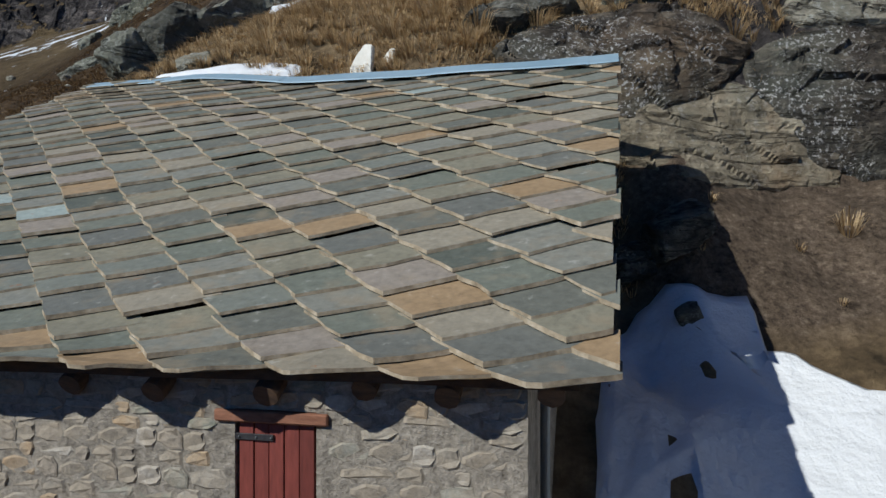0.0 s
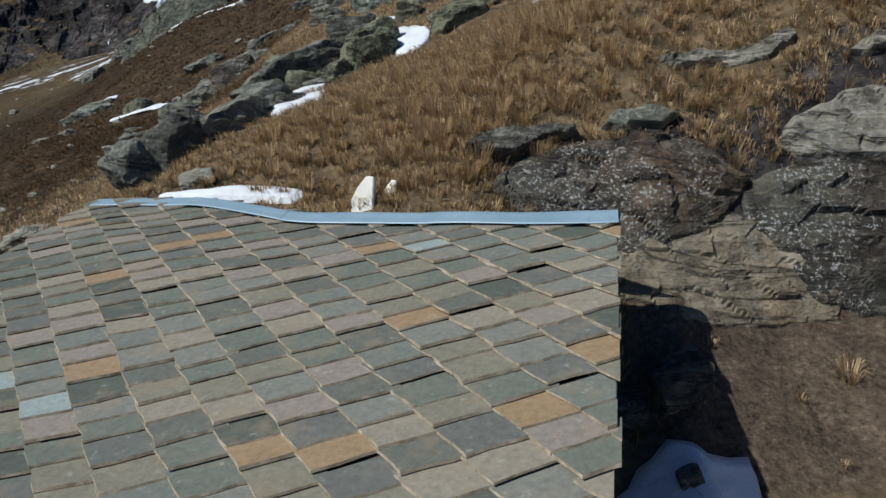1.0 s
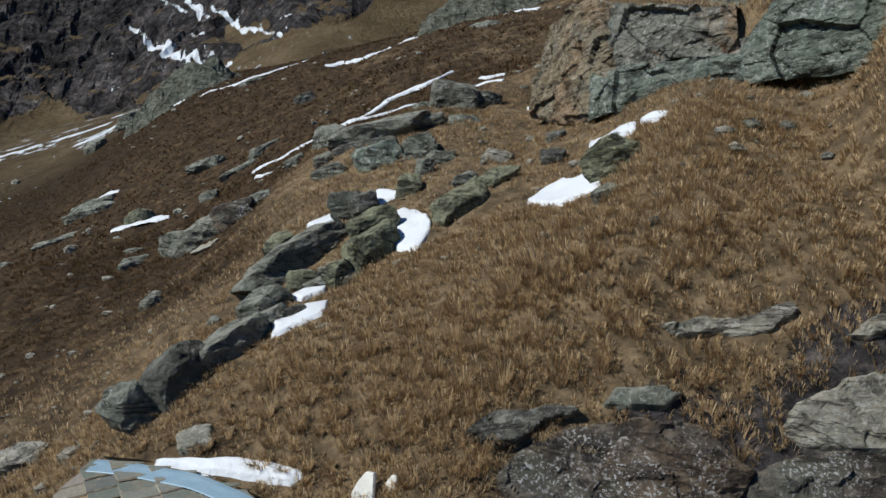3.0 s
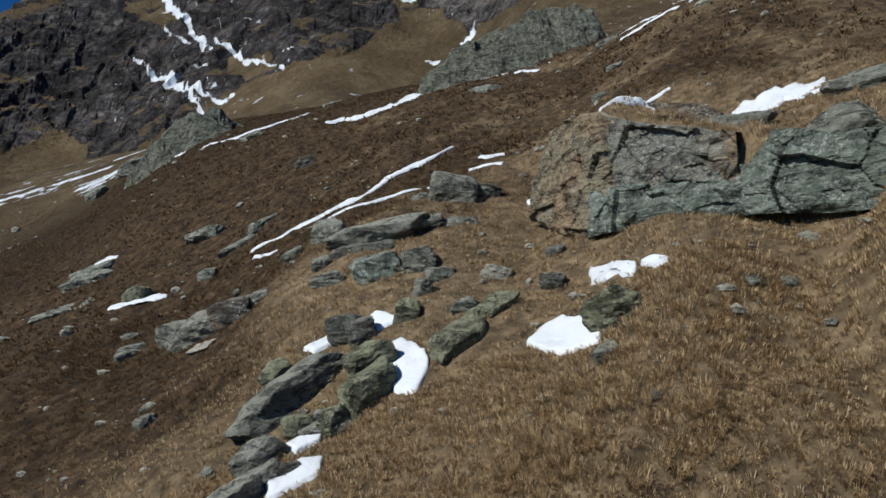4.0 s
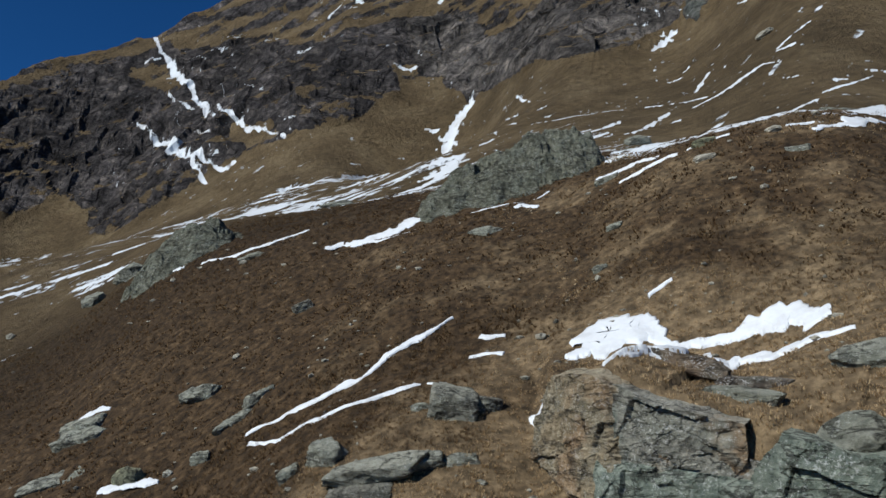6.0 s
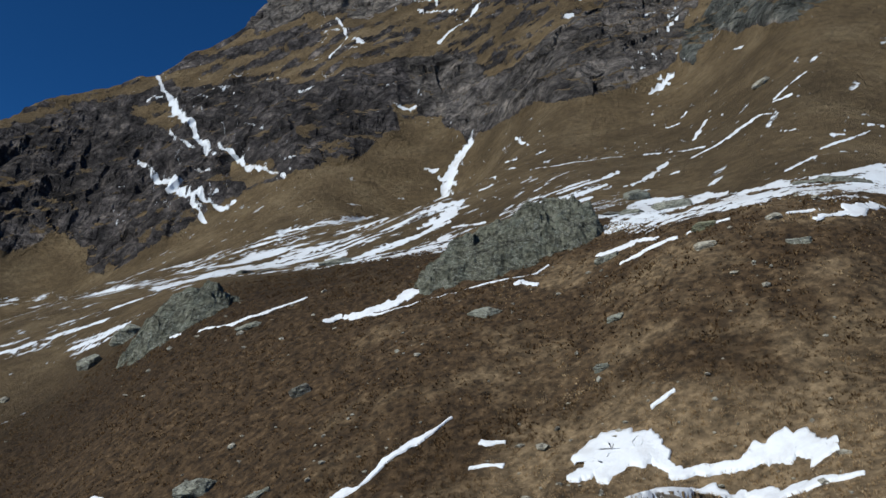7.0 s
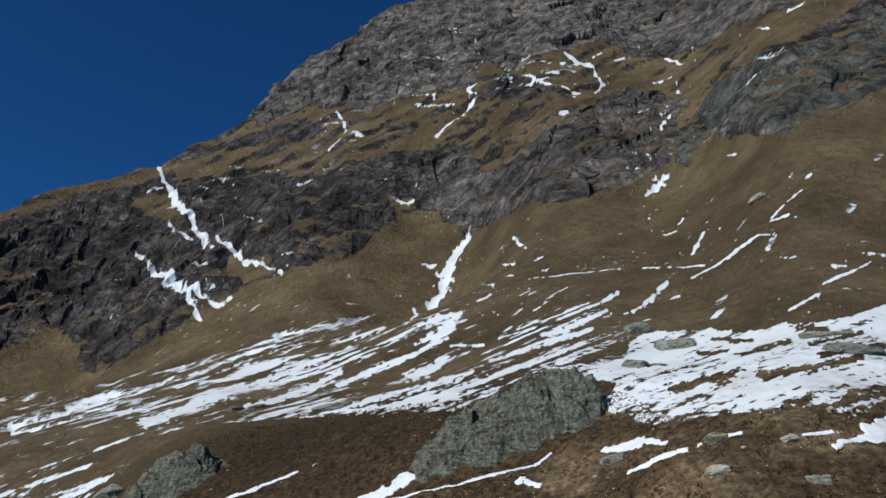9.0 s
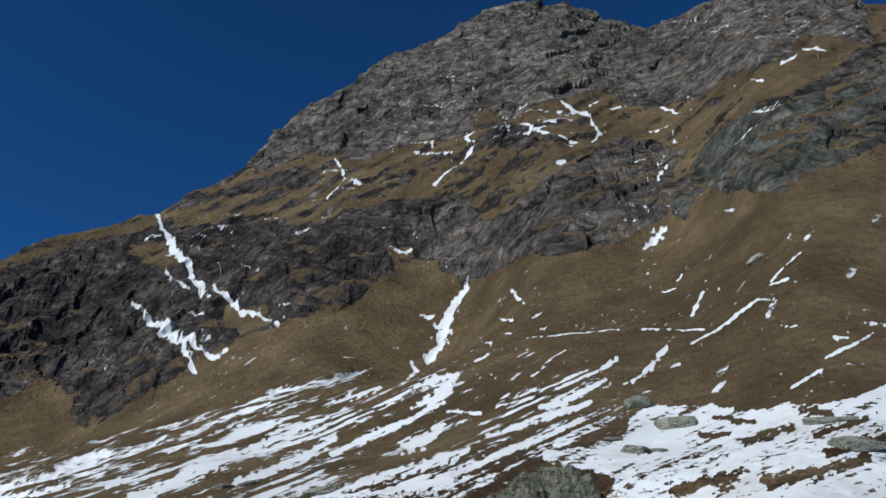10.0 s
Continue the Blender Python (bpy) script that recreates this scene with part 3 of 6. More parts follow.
STREAKS_B = [
    [(-8.24, 2.88, 0.31), (-5.7, 4.0, 0.31), (-3.07, 4.64, 0.31), (0.03, 5.52, 0.38), (2.72, 6.45, 0.23)],
    [(-8.07, 6.01, 0.23), (-5.92, 7.09, 0.27), (-3.72, 8.02, 0.31), (-1.47, 8.9, 0.27), (0.35, 10.3, 0.38)],
    [(-2.53, 6.49, 0.5), (-0.52, 7.39, 0.42), (0.6, 8.25, 0.23)],
    [(-7.37, 2.81, 0.23), (-3.89, 3.23, 0.27), (-0.36, 4.07, 0.31), (3.65, 5.32, 0.38), (6.79, 6.55, 0.31), (9.5, 7.56, 0.27), (11.98, 8.64, 0.23)],
    [(4.07, 7.41, 0.15), (7.27, 8.24, 0.23), (9.99, 9.08, 0.27), (12.35, 9.78, 0.19)],
    [(8.42, 9.5, 0.19), (10.48, 10.18, 0.35), (12.31, 10.76, 0.27), (13.77, 11.47, 0.12)],
    [(0.82, 9.21, 0.08), (3.58, 9.07, 0.08)],
    [(4.97, 9.63, 0.08), (7.75, 10.25, 0.08)],
    [(-2.99, 2.91, 0.19), (1.43, 4.16, 0.23)],
]
HUMPS = [
    [(18.36, 3.26, 0.31), (22.03, 3.7, 0.46), (23.84, 4.42, 0.23)],
    [(20.56, 7.02, 0.15), (22.57, 6.97, 0.15)],
    [(21.55, 8.18, 0.15), (24.42, 7.75, 0.19)],
    [(23.33, 6.47, 0.19), (26.86, 7.14, 0.35)],
    [(25.13, 3.74, 0.46), (27.73, 4.03, 0.35), (31.47, 4.96, 0.23)],
    [(27.77, 8.55, 0.31), (29.52, 7.92, 0.27)],
    [(29.11, 5.45, 0.23), (32.67, 6.1, 0.46)],
    [(28.32, 6.69, 0.19), (31.54, 7.39, 0.23)],
    [(15.95, 6.02, 0.19), (16.79, 6.0, 0.15)],
]
SHEET = [(15.32, 8.44), (16.12, 8.9), (17.42, 9.26), (21.57, 9.12), (23.54, 8.72), (25.1, 8.62), (26.31, 8.93), (28.52, 8.58), (30.0, 8.84), (31.47, 9.27), (33.17, 9.66), (35.6, 10.12), (34.39, 1.74), (25.72, 1.93), (12.85, 2.06), (14.22, 3.97), (12.53, 4.81), (8.59, 5.49), (8.59, 6.19), (12.12, 6.34), (13.0, 6.93), (14.74, 7.29), (15.19, 7.69)]
ZONE = [(-31.02, 5.65), (-27.65, 5.84), (-24.22, 6.99), (-20.5, 7.98), (-16.56, 9.21), (-12.44, 11.1), (-7.14, 12.58), (-3.47, 12.64), (-0.69, 13.1), (1.26, 12.27), (3.58, 10.5), (8.69, 10.88), (12.38, 12.27), (15.38, 10.63), (15.69, 8.92), (12.99, 6.52), (8.14, 4.96), (3.69, 2.1), (-30.29, 1.79), (-32.16, 1.74), (-32.78, 4.84)]
# the snow-streaked hollow beyond the first rise, in plan
HOLLOW = [(-190, 310), (-109, 258), (-54, 229), (-17, 240), (7, 180), (14, 150), (27, 128), (31, 114), (41, 110), (50, 99), (68, 101), (95, 112), (90, 88), (50, 62), (40, 57), (31, 50), (23, 52), (20, 54), (19, 72), (15, 80), (0, 90), (-17, 100), (-38, 106), (-48, 97), (-60, 96), (-75, 108), (-120, 180)]
SHEET_LOW = [(29, 111), (35, 107), (40, 107), (46, 102), (60, 96), (74, 90), (50, 64), (38, 57), (30, 51.5), (23, 53.5), (20.5, 57), (18, 72), (20, 83), (15, 93)]


def inside(poly, x, y):
    hit = np.zeros(x.shape, bool)
    for (x0, y0), (x1, y1) in zip(poly, poly[1:] + poly[:1]):
        if y0 != y1:
            hit ^= ((y0 > y) != (y1 > y)) & (x < (x1 - x0) * (y - y0) / (y1 - y0) + x0)
    return hit


def along(line, x, y):
    """How deep points lie inside a line with half widths: 1 on the line, 0.5 at its edge."""
    best = np.zeros(x.shape)
    for (x0, y0, w0), (x1, y1, w1) in zip(line, line[1:]):
        dx, dy = x1 - x0, y1 - y0
        t = np.clip(((x - x0) * dx + (y - y0) * dy) / max(dx * dx + dy * dy, 1e-9), 0, 1)
        best = np.maximum(best, 1 - 0.5 * np.hypot(x - x0 - t * dx, y - y0 - t * dy) / (w0 + t * (w1 - w0)))
    return best


def bank(x, y):
    """The steep rock bank and the hollow beside the house."""
    ys = [5.0, 6.0, 8.85, 11.4, 12.3, 13.1, 14.4, 16.0]
    a = np.interp(y, ys, [0.4, 0.8, 2.2, 5.3, 7.6, 9.3, 11.0, 12.2])
    b = np.interp(y, ys, [0.7, 1.1, 2.5, 4.5, 7.6, 9.2, 11.4, 12.8])
    c = np.interp(y, ys, [1.2, 1.6, 2.9, 4.8, 9.4, 10.9, 12.2, 13.2])
    t, s = np.clip((x - 3.7) / 1.6, 0, 1), np.clip((x - 5.3) / 1.9, 0, 1)
    weight = smooth(1.9, 3.3, x - 0.12 * (y - 8)) * (1 - smooth(8.5, 11, x)) * smooth(4, 6, y) * (1 - smooth(13.6, 15.8, y))
    return a + (b - a) * t + (c - b) * s, weight


# the foot of the banded cliff in plan, the heights of its foot and brow, and what the slope lacks of them
SCARP = [(3.9, 28.6), (4.4, 26.4), (5.2, 24.3), (6.8, 22.7), (9.1, 21.3), (11.3, 19.3), (14, 17.4)]
SCARP_RUN = [0.0, 2.26, 4.5, 6.77, 9.46, 12.43, 15.73]
SCARP_FOOT = [17.6, 16.8, 16.2, 16.4, 16.5, 16.3, 16.3]
SCARP_BROW = [19.4, 20.6, 20.6, 19.7, 19.1, 18.5, 18.4]
FOOT_GAIN = [0.2, 0.6, 0.6, -0.1, -1.1, -1.8, -4.0]
BROW_GAIN = [2.0, 4.3, 4.9, 3.1, 1.4, 0.3, -1.5]


def scarp(x, y):
    """The terrace above the banded cliff: how far the land stands off the even slope."""
    best, side, run = np.full(x.shape, 1e9), np.zeros(x.shape), np.zeros(x.shape)
    for i, ((x0, y0), (x1, y1)) in enumerate(zip(SCARP, SCARP[1:])):
        dx, dy = x1 - x0, y1 - y0
        t = np.clip(((x - x0) * dx + (y - y0) * dy) / (dx * dx + dy * dy), 0, 1)
        d = np.hypot(x - x0 - t * dx, y - y0 - t * dy)
        m = d < best
        best = np.where(m, d, best)
        side = np.where(m, np.sign((y - y0) * dx - (x - x0) * dy), side)
        run = np.where(m, SCARP_RUN[i] + t * (SCARP_RUN[i + 1] - SCARP_RUN[i]), run)
    d = best * side
    foot = np.interp(run, SCARP_RUN, FOOT_GAIN) * (1 - smooth(0.3, 4.5, -d))
    brow = np.interp(run, SCARP_RUN, BROW_GAIN) * (1 - smooth(0.6, 10.0, d))
    k = smooth(0.0, 0.7, d)
    return (foot + (brow - foot) * k) * smooth(0.0, 1.0, x - 3.6 - 0.15 * (y - 29)) * (1 - smooth(15, 18, x))


def land(x, y):
    x, y = np.asarray(x, float), np.asarray(y, float)
    z = base_height(x, y)
    r = np.hypot(x, y)
    zb, wb = bank(x, y)
    z = z + (zb - z) * wb
    near = smooth(11.5, 17, r) * (1 - smooth(70, 150, r))
    z = z + near * (0.38 * fbm(x / 7, y / 7, 0, 3, 3) + 0.17 * fbm(x / 1.7, y / 1.7, 0, 3, 5))
    z = z + scarp(x, y)
    # shallow hollows where snow has stayed
    z = z - 0.8 * np.exp(-((x - 11) / 5) ** 2 - ((y - 29.9 + 0.35 * (x - 10)) / 2.8) ** 2)
    z = z - 0.9 * np.exp(-((x + 6.5) / 4.5) ** 2 - ((y - 38.6) / 2.2) ** 2)
    z = z - 0.9 * np.exp(-((y - 65.3 + 0.12 * x) / 2.6) ** 2) * smooth(-14, -9, x) * (1 - smooth(8, 12, x))
    z = z + wb * 0.22 * fbm(x / 1.1, y / 1.1, 0, 4, 31)
    return z


def facets(u, v, seed):
    """Broken blocks: every cell of a jittered grid has its own height and slant."""
    iu, iv = np.floor(u).astype(np.int64), np.floor(v).astype(np.int64)
    best, out = np.full(u.shape, 9e9), np.zeros(u.shape)
    for a in (-1, 0, 1):
        for b in (-1, 0, 1):
            ci, cj = iu + a, iv + b
            du, dv = u - ci - hash3(ci, cj, 0, seed), v - cj - hash3(ci, cj, 1, seed)
            d = du * du + dv * dv
            h = hash3(ci, cj, 2, seed) - 0.5 + du * (hash3(ci, cj, 3, seed) - 0.5) * 1.6 + dv * (hash3(ci, cj, 4, seed) - 0.65) * 1.6
            m = d < best
            best, out = np.where(m, d, best), np.where(m, h, out)
    return out


def ground_masks(x, y, z):
    r = np.hypot(x, y)
    a = np.degrees(np.arctan2(x, y))
    rock, green, pale = np.zeros(x.shape), np.zeros(x.shape), np.zeros(x.shape)
    big = r > 130
    ja, jz = a + 0.5 * fbm(x / 20, y / 20, z / 20, 4, 41), z + 5 * fbm(x / 22, y / 22, z / 22, 4, 43)
    for poly, share in CLIFFS:
        m = inside(poly, ja, jz) & big
        rock[m] = share
        green[m] = 0.8 if poly is FACE_EAST else 0.0
        pale[m] = 1.0 if poly is FACE_PEAK else 0.65 if poly is FACE_MIDDLE or poly is FACE_EAST else 0.0
    rock = rock + np.where(big, 0.22 * fbm(x / 45, y / 45, z / 22, 4, 47), 0) * (rock > 0)
    snow = np.zeros(x.shape)
    rise = np.degrees(np.arctan2(z - 40, np.maximum(r, 1)))
    far = (r > 45) & (np.abs(a) < 42)
    fa, fe = a[far], rise[far]
    wob, wob2 = fbm(fa / 0.9, fe / 0.9, 0, 3, 51), fbm(fa / 0.3, fe / 0.3, 0, 3, 53)
    u, v = 0.93 * fa + 0.36 * fe, 0.93 * fe - 0.36 * fa
    rag = fbm(u / 1.3, v / 0.17, 0, 3, 55)
    lain, bare = np.zeros(fa.shape), np.zeros(fa.shape)
    for lines, fray, wide in ((GULLIES + STEM, 0.0, 0.85), (EAST_SLOPE + HIGH, 0.1, 0.7), (STREAKS_A + STREAKS_B, 0.5, 1.0), (HUMPS, 0.6, 1.0)):
        for line in lines:
            pa, pe, _ = zip(*line)
            k = np.where((fa > min(pa) - 1.5) & (fa < max(pa) + 1.5) & (fe > min(pe) - 1.5) & (fe < max(pe) + 1.5))[0]
            if len(k):
                push = 0.13 * wob[k] + 0.06 * wob2[k]
                deep = along([(p, q, max(w * wide, 0.06)) for p, q, w in line], fa[k] + push, fe[k] + 0.7 * push + 0.05 * fray * rag[k]) + fray * rag[k] + 0.8 * (1 - fray) * wob2[k]
                pick = bare if lines is HUMPS else lain
                pick[k] = np.maximum(pick[k], deep)
    # thinner streaks between them, laid by the wind
    su, sv = 1.92 * u, 1.92 * v
    wide = 0.22 * fbm(su / 1.6, sv / 0.4, 0, 3, 65) + 0.60 * fbm(su / 7, sv / 0.45 + 0.9 * fbm(su / 14, sv / 5, 0, 3, 61), 0, 4, 63) + 0.40 * fbm(su / 20, sv / 2.6, 0, 3, 67)
    je = fe + 0.25 * wob + 0.12 * rag
    px, py = x[far], y[far]
    jx, jy = px + 5 * fbm(px / 16, py / 16, 0, 3, 71), py + 5 * fbm(px / 16, py / 16, 0, 3, 73)
    low = (fe < 2.4) & inside(HOLLOW, jx, jy)
    lain = np.where(inside(ZONE, fa, je) & (fe >= 2.4), np.maximum(lain, 0.35 + wide), lain)
    lain = np.where(low, np.maximum(lain, 0.36 + wide), lain)
    lain = np.where(inside(SHEET, fa, je) & (fe >= 2.4), np.maximum(lain, 0.78 + 0.6 * wide), lain)
    lain = np.where((fe < 2.4) & inside(SHEET_LOW, jx, jy), np.maximum(lain, 0.70 + wide), lain)
    lain = np.where(bare > 0.5, np.minimum(lain, 1.05 - 1.4 * bare), lain)
    snow[far] = np.clip(lain, 0, 1.3)
    zone = np.zeros(x.shape, bool)
    zone[far] = low | inside(ZONE, fa, fe) | inside(SHEET, fa, fe)
    u, v = x * 0.82 + y * 0.57, -x * 0.57 + y * 0.82
    specks = (r > 90) & (r < 330) & ~zone & (rock < 0.1)
    snow = np.where(specks, np.maximum(snow, 0.54 * smooth(0.35, 0.7, fbm(u / 9, v / 3, 0, 3, 77)) * (1 - smooth(40, 110, z - 60))), snow)
    # scraps of snow on the high terraces
    scrap = smooth(0.22, 0.5, fbm(np.radians(a) * r / 13, z / 3.0, 0, 3, 78)) * smooth(0.05, 0.35, fbm(x / 55, y / 55, z / 55, 2, 79))
    snow = np.where((r > 250) & (z > 150) & (np.abs(a) < 42), np.maximum(snow, 0.60 * scrap), snow)
    zb, wb = bank(x, y)
    earth = np.clip(wb * 1.4 * smooth(8.5, 9.5, y) * (1 - smooth(11.3, 11.9, y)), 0, 1)
    rock = np.where(wb > 0.3, np.maximum(rock, 0.75 * smooth(11.4, 11.8, y) * (1 - smooth(12.4, 12.9, y))), rock)
    heath = 0.25 * smooth(5, 25, -a) + smooth(17, 40, r - 5 * smooth(-4, 8, a) + 5 * fbm(x / 9, y / 9, 0, 3, 81)) * (0.77 - 0.18 * smooth(-5, 22, a)) + 0.25 * smooth(8, 22, -a)
    high = smooth(85, 120, r)
    return dict(rock=rock, green=green, pale=pale, snow=snow, earth=earth, heath=heath, high=high, far=smooth(60, 160, r))


def blur(m, k):
    """A box blur of a grid."""
    for axis in (0, 1):
        pad = [(k, k) if a == axis else (0, 0) for a in (0, 1)]
        c = np.cumsum(np.pad(m, pad, mode="edge"), axis=axis)
        c = np.concatenate([np.zeros_like(np.take(c, [0], axis)), c], axis)
        n = m.shape[axis]
        m = (np.take(c, np.arange(2 * k + 1, n + 2 * k + 1), axis) - np.take(c, np.arange(n), axis)) / (2 * k + 1)
    return m


def ground_mesh():
    dense = np.linspace(-42, 42, 800)
    sparse = np.linspace(42, 318, 80)[1:-1]
    az = np.radians(np.concatenate([dense, sparse]))
    steps = [(0.6, 8, 36), (8, 60, 260), (60, 150, 150), (150, 600, 400), (600, 660, 6), (660, 3500, 22)]
    rad = np.concatenate([np.geomspace(p, q, k, endpoint=False) for p, q, k in steps] + [[3500.0]])
    A, R = np.meshgrid(az, rad)
    x, y = R * np.sin(A), R * np.cos(A)
    z = land(x, y)
    masks = ground_masks(x, y, z)
    patch = (masks["rock"] > 0.25) * (R > 130) * 1.0
    near = (R > 22) & (R < 142)
    nx, ny, nr = x[near], y[near], R[near]
    z[near] += smooth(24, 45, nr) * (1 - smooth(95, 140, nr)) * (1 - smooth(0.3, 0.6, masks["snow"][near])) * (0.17 + 0.04 * smooth(42, 60, nr)) * (fbm(nx / 1.5, ny / 1.5, 0, 3, 35, True) + 0.6 * fbm(nx / 0.7, ny / 0.7, 0, 2, 37))
    # relief of the mountain: slanting beds, ribs and gullies, broken into blocks
    m = blur(blur(patch, 4), 3)
    m1 = blur(patch * np.clip(masks["rock"] / 0.70, 0.7, 1.1), 1)
    up = np.zeros(x.shape)
    k0 = int(np.searchsorted(rad, 88))
    k1 = int(np.searchsorted(rad, 900))
    mountain = (slice(k0, k1), slice(0, 800))
    X, Y, Z, M, Q, W = (g[mountain] for g in (x, y, z, m, R, A))
    arc = W * Q
    bend = 9 * fbm(arc / 60, Z / 60, 0, 3, 90)
    bed, run = Z * 0.85 - 0.52 * arc, Z * 0.52 + 0.85 * arc
    ribs = fbm(X / 34, Y / 34, Z / 60, 4, 91, True)
    step = (bed / 19 + 0.9 * fbm(X / 45, Y / 45, 0, 4, 93)) % 1.0
    out = 7 * fbm((arc + bend) / 42, (Z - 0.3 * arc) / 75, 0, 3, 92, True) + 3.4 * fbm((arc + bend) / 15, Z / 24, 0, 4, 94, True) + 0.8 * fbm(arc / 4, Z / 4, 0, 3, 96)
    blocks = facets((run + bend) / 24, (bed + 0.9 * bend) / 20, 5) * 2.4 + facets((arc + 0.5 * bend) / 9, (Z - 0.3 * bend) / 10, 7) * 1.1
    out = 0.6 * out + blocks
    hi = smooth(230, 330, Q) * smooth(120, 190, Z) * (1 - M)
    up[mountain] = hi
    dz = M * (2.0 * ribs + 4.5 * (smooth(0.0, 0.35, step) - step) + 1.2 * fbm(X / 9, Y / 9, Z / 9, 3, 95))
    dz = dz + hi * (3.0 * fbm(X / 38, Y / 38, 0, 4, 98, True) + 3.0 * (smooth(0.0, 0.3, step) - step))
    dz = dz + smooth(90, 200, Q) * (1 - M) * 1.3 * fbm(X / 30, Y / 30, 0, 4, 97)
    dz = dz - np.where(Q > 200, 2.2 * blur(smooth(0.4, 0.9, masks["snow"][mountain]), 2), 0)
    push = (M + 0.3 * hi * smooth(0.0, 0.35, fbm(X / 42, Y / 42, Z / 42, 3, 99))) * out
    grid = np.stack([X, Y, blur(Z, 3)], -1)
    out = np.cross(np.gradient(grid, axis=1), np.gradient(grid, axis=0))
    out = out / np.maximum(np.linalg.norm(out, axis=-1, keepdims=True), 1e-9)
    out = out * np.sign(out[..., 2:3])
    x[mountain] = X + out[..., 0] * push
    y[mountain] = Y + out[..., 1] * push
    z[mountain] = Z + dz + out[..., 2] * push
    # bare rock where the faces are steep
    p = np.stack([x, y, z], -1)
    nrm = np.cross(np.gradient(p, axis=1), np.gradient(p, axis=0))
    steep = 1 - np.abs(nrm[..., 2]) / np.maximum(np.linalg.norm(nrm, axis=-1), 1e-9)
    crag = smooth(0.16, 0.46, blur(steep, 1))
    masks["rock"] = np.where(R > 130, 0.66 * m1 * (0.72 + 0.55 * crag) + 0.26 * up * crag, masks["rock"])
    n, k = A.shape
    verts = np.stack([x, y, z], -1).reshape(-1, 3)
    i = np.arange(n - 1)[:, None] * k
    j = np.arange(k)[None, :]
    o = (j + 1) % k
    faces = np.stack([i + j, i + k + j, i + k + o, i + o], -1).reshape(-1, 4)
    # close the sheet under the first eye
    verts = np.concatenate([verts, [[0, 0, float(z[0].mean())]]])
    tip = np.stack([np.full(k, n * k), np.arange(k), (np.arange(k) + 1) % k, np.full(k, -1)], -1)
    me = bpy.data.meshes.new("ground")
    me.vertices.add(len(verts)), me.loops.add(faces.size + 3 * k), me.polygons.add(len(faces) + k)
    me.vertices.foreach_set("co", verts.ravel())
    me.loops.foreach_set("vertex_index", np.concatenate([faces.ravel(), tip[:, :3].ravel()]).astype(np.int32))
    me.polygons.foreach_set("loop_start", np.concatenate([np.arange(0, faces.size, 4), faces.size + 3 * np.arange(k)]).astype(np.int32))
    hard = (masks["rock"].ravel()[faces].mean(1) > 0.3) & (R.ravel()[faces[:, 0]] > 130)
    me.polygons.foreach_set("use_smooth", np.concatenate([~hard, np.ones(k, bool)]))
    me.update(calc_edges=True)
    for key, value in masks.items():
        me.attributes.new(key, "FLOAT", "POINT").data.foreach_set("value", np.append(value.astype(np.float32).ravel(), np.float32(0)))
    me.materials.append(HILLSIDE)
    return me


ground = tagged(new("ground", ground_mesh()), "brown alpine hillside of dry grass, rock and old snow", "ground", kind="structure")

# ---- rocks ----
def part(name, me, material, parent=None, label=""):
    """Links a mesh or bmesh as one object under a thing or a part."""
    if isinstance(me, bmesh.types.BMesh):
        data = bpy.data.meshes.new(name)
        me.to_mesh(data)
        me.free()
        me = data
    if material is not None and not me.materials:
        me.materials.append(material)
    ob = new(name, me)
    if parent is not None:
        ob.parent = parent
    return tagged(ob, label)


def ball(level):
    bm = bmesh.new()
    bmesh.ops.create_icosphere(bm, subdivisions=level, radius=1)
    v = np.array([p.co[:] for p in bm.verts])
    f = [[p.index for p in q.verts] for q in bm.faces]
    bm.free()
    return v, f


BALLS = {k: ball(k) for k in (3, 4, 5)}


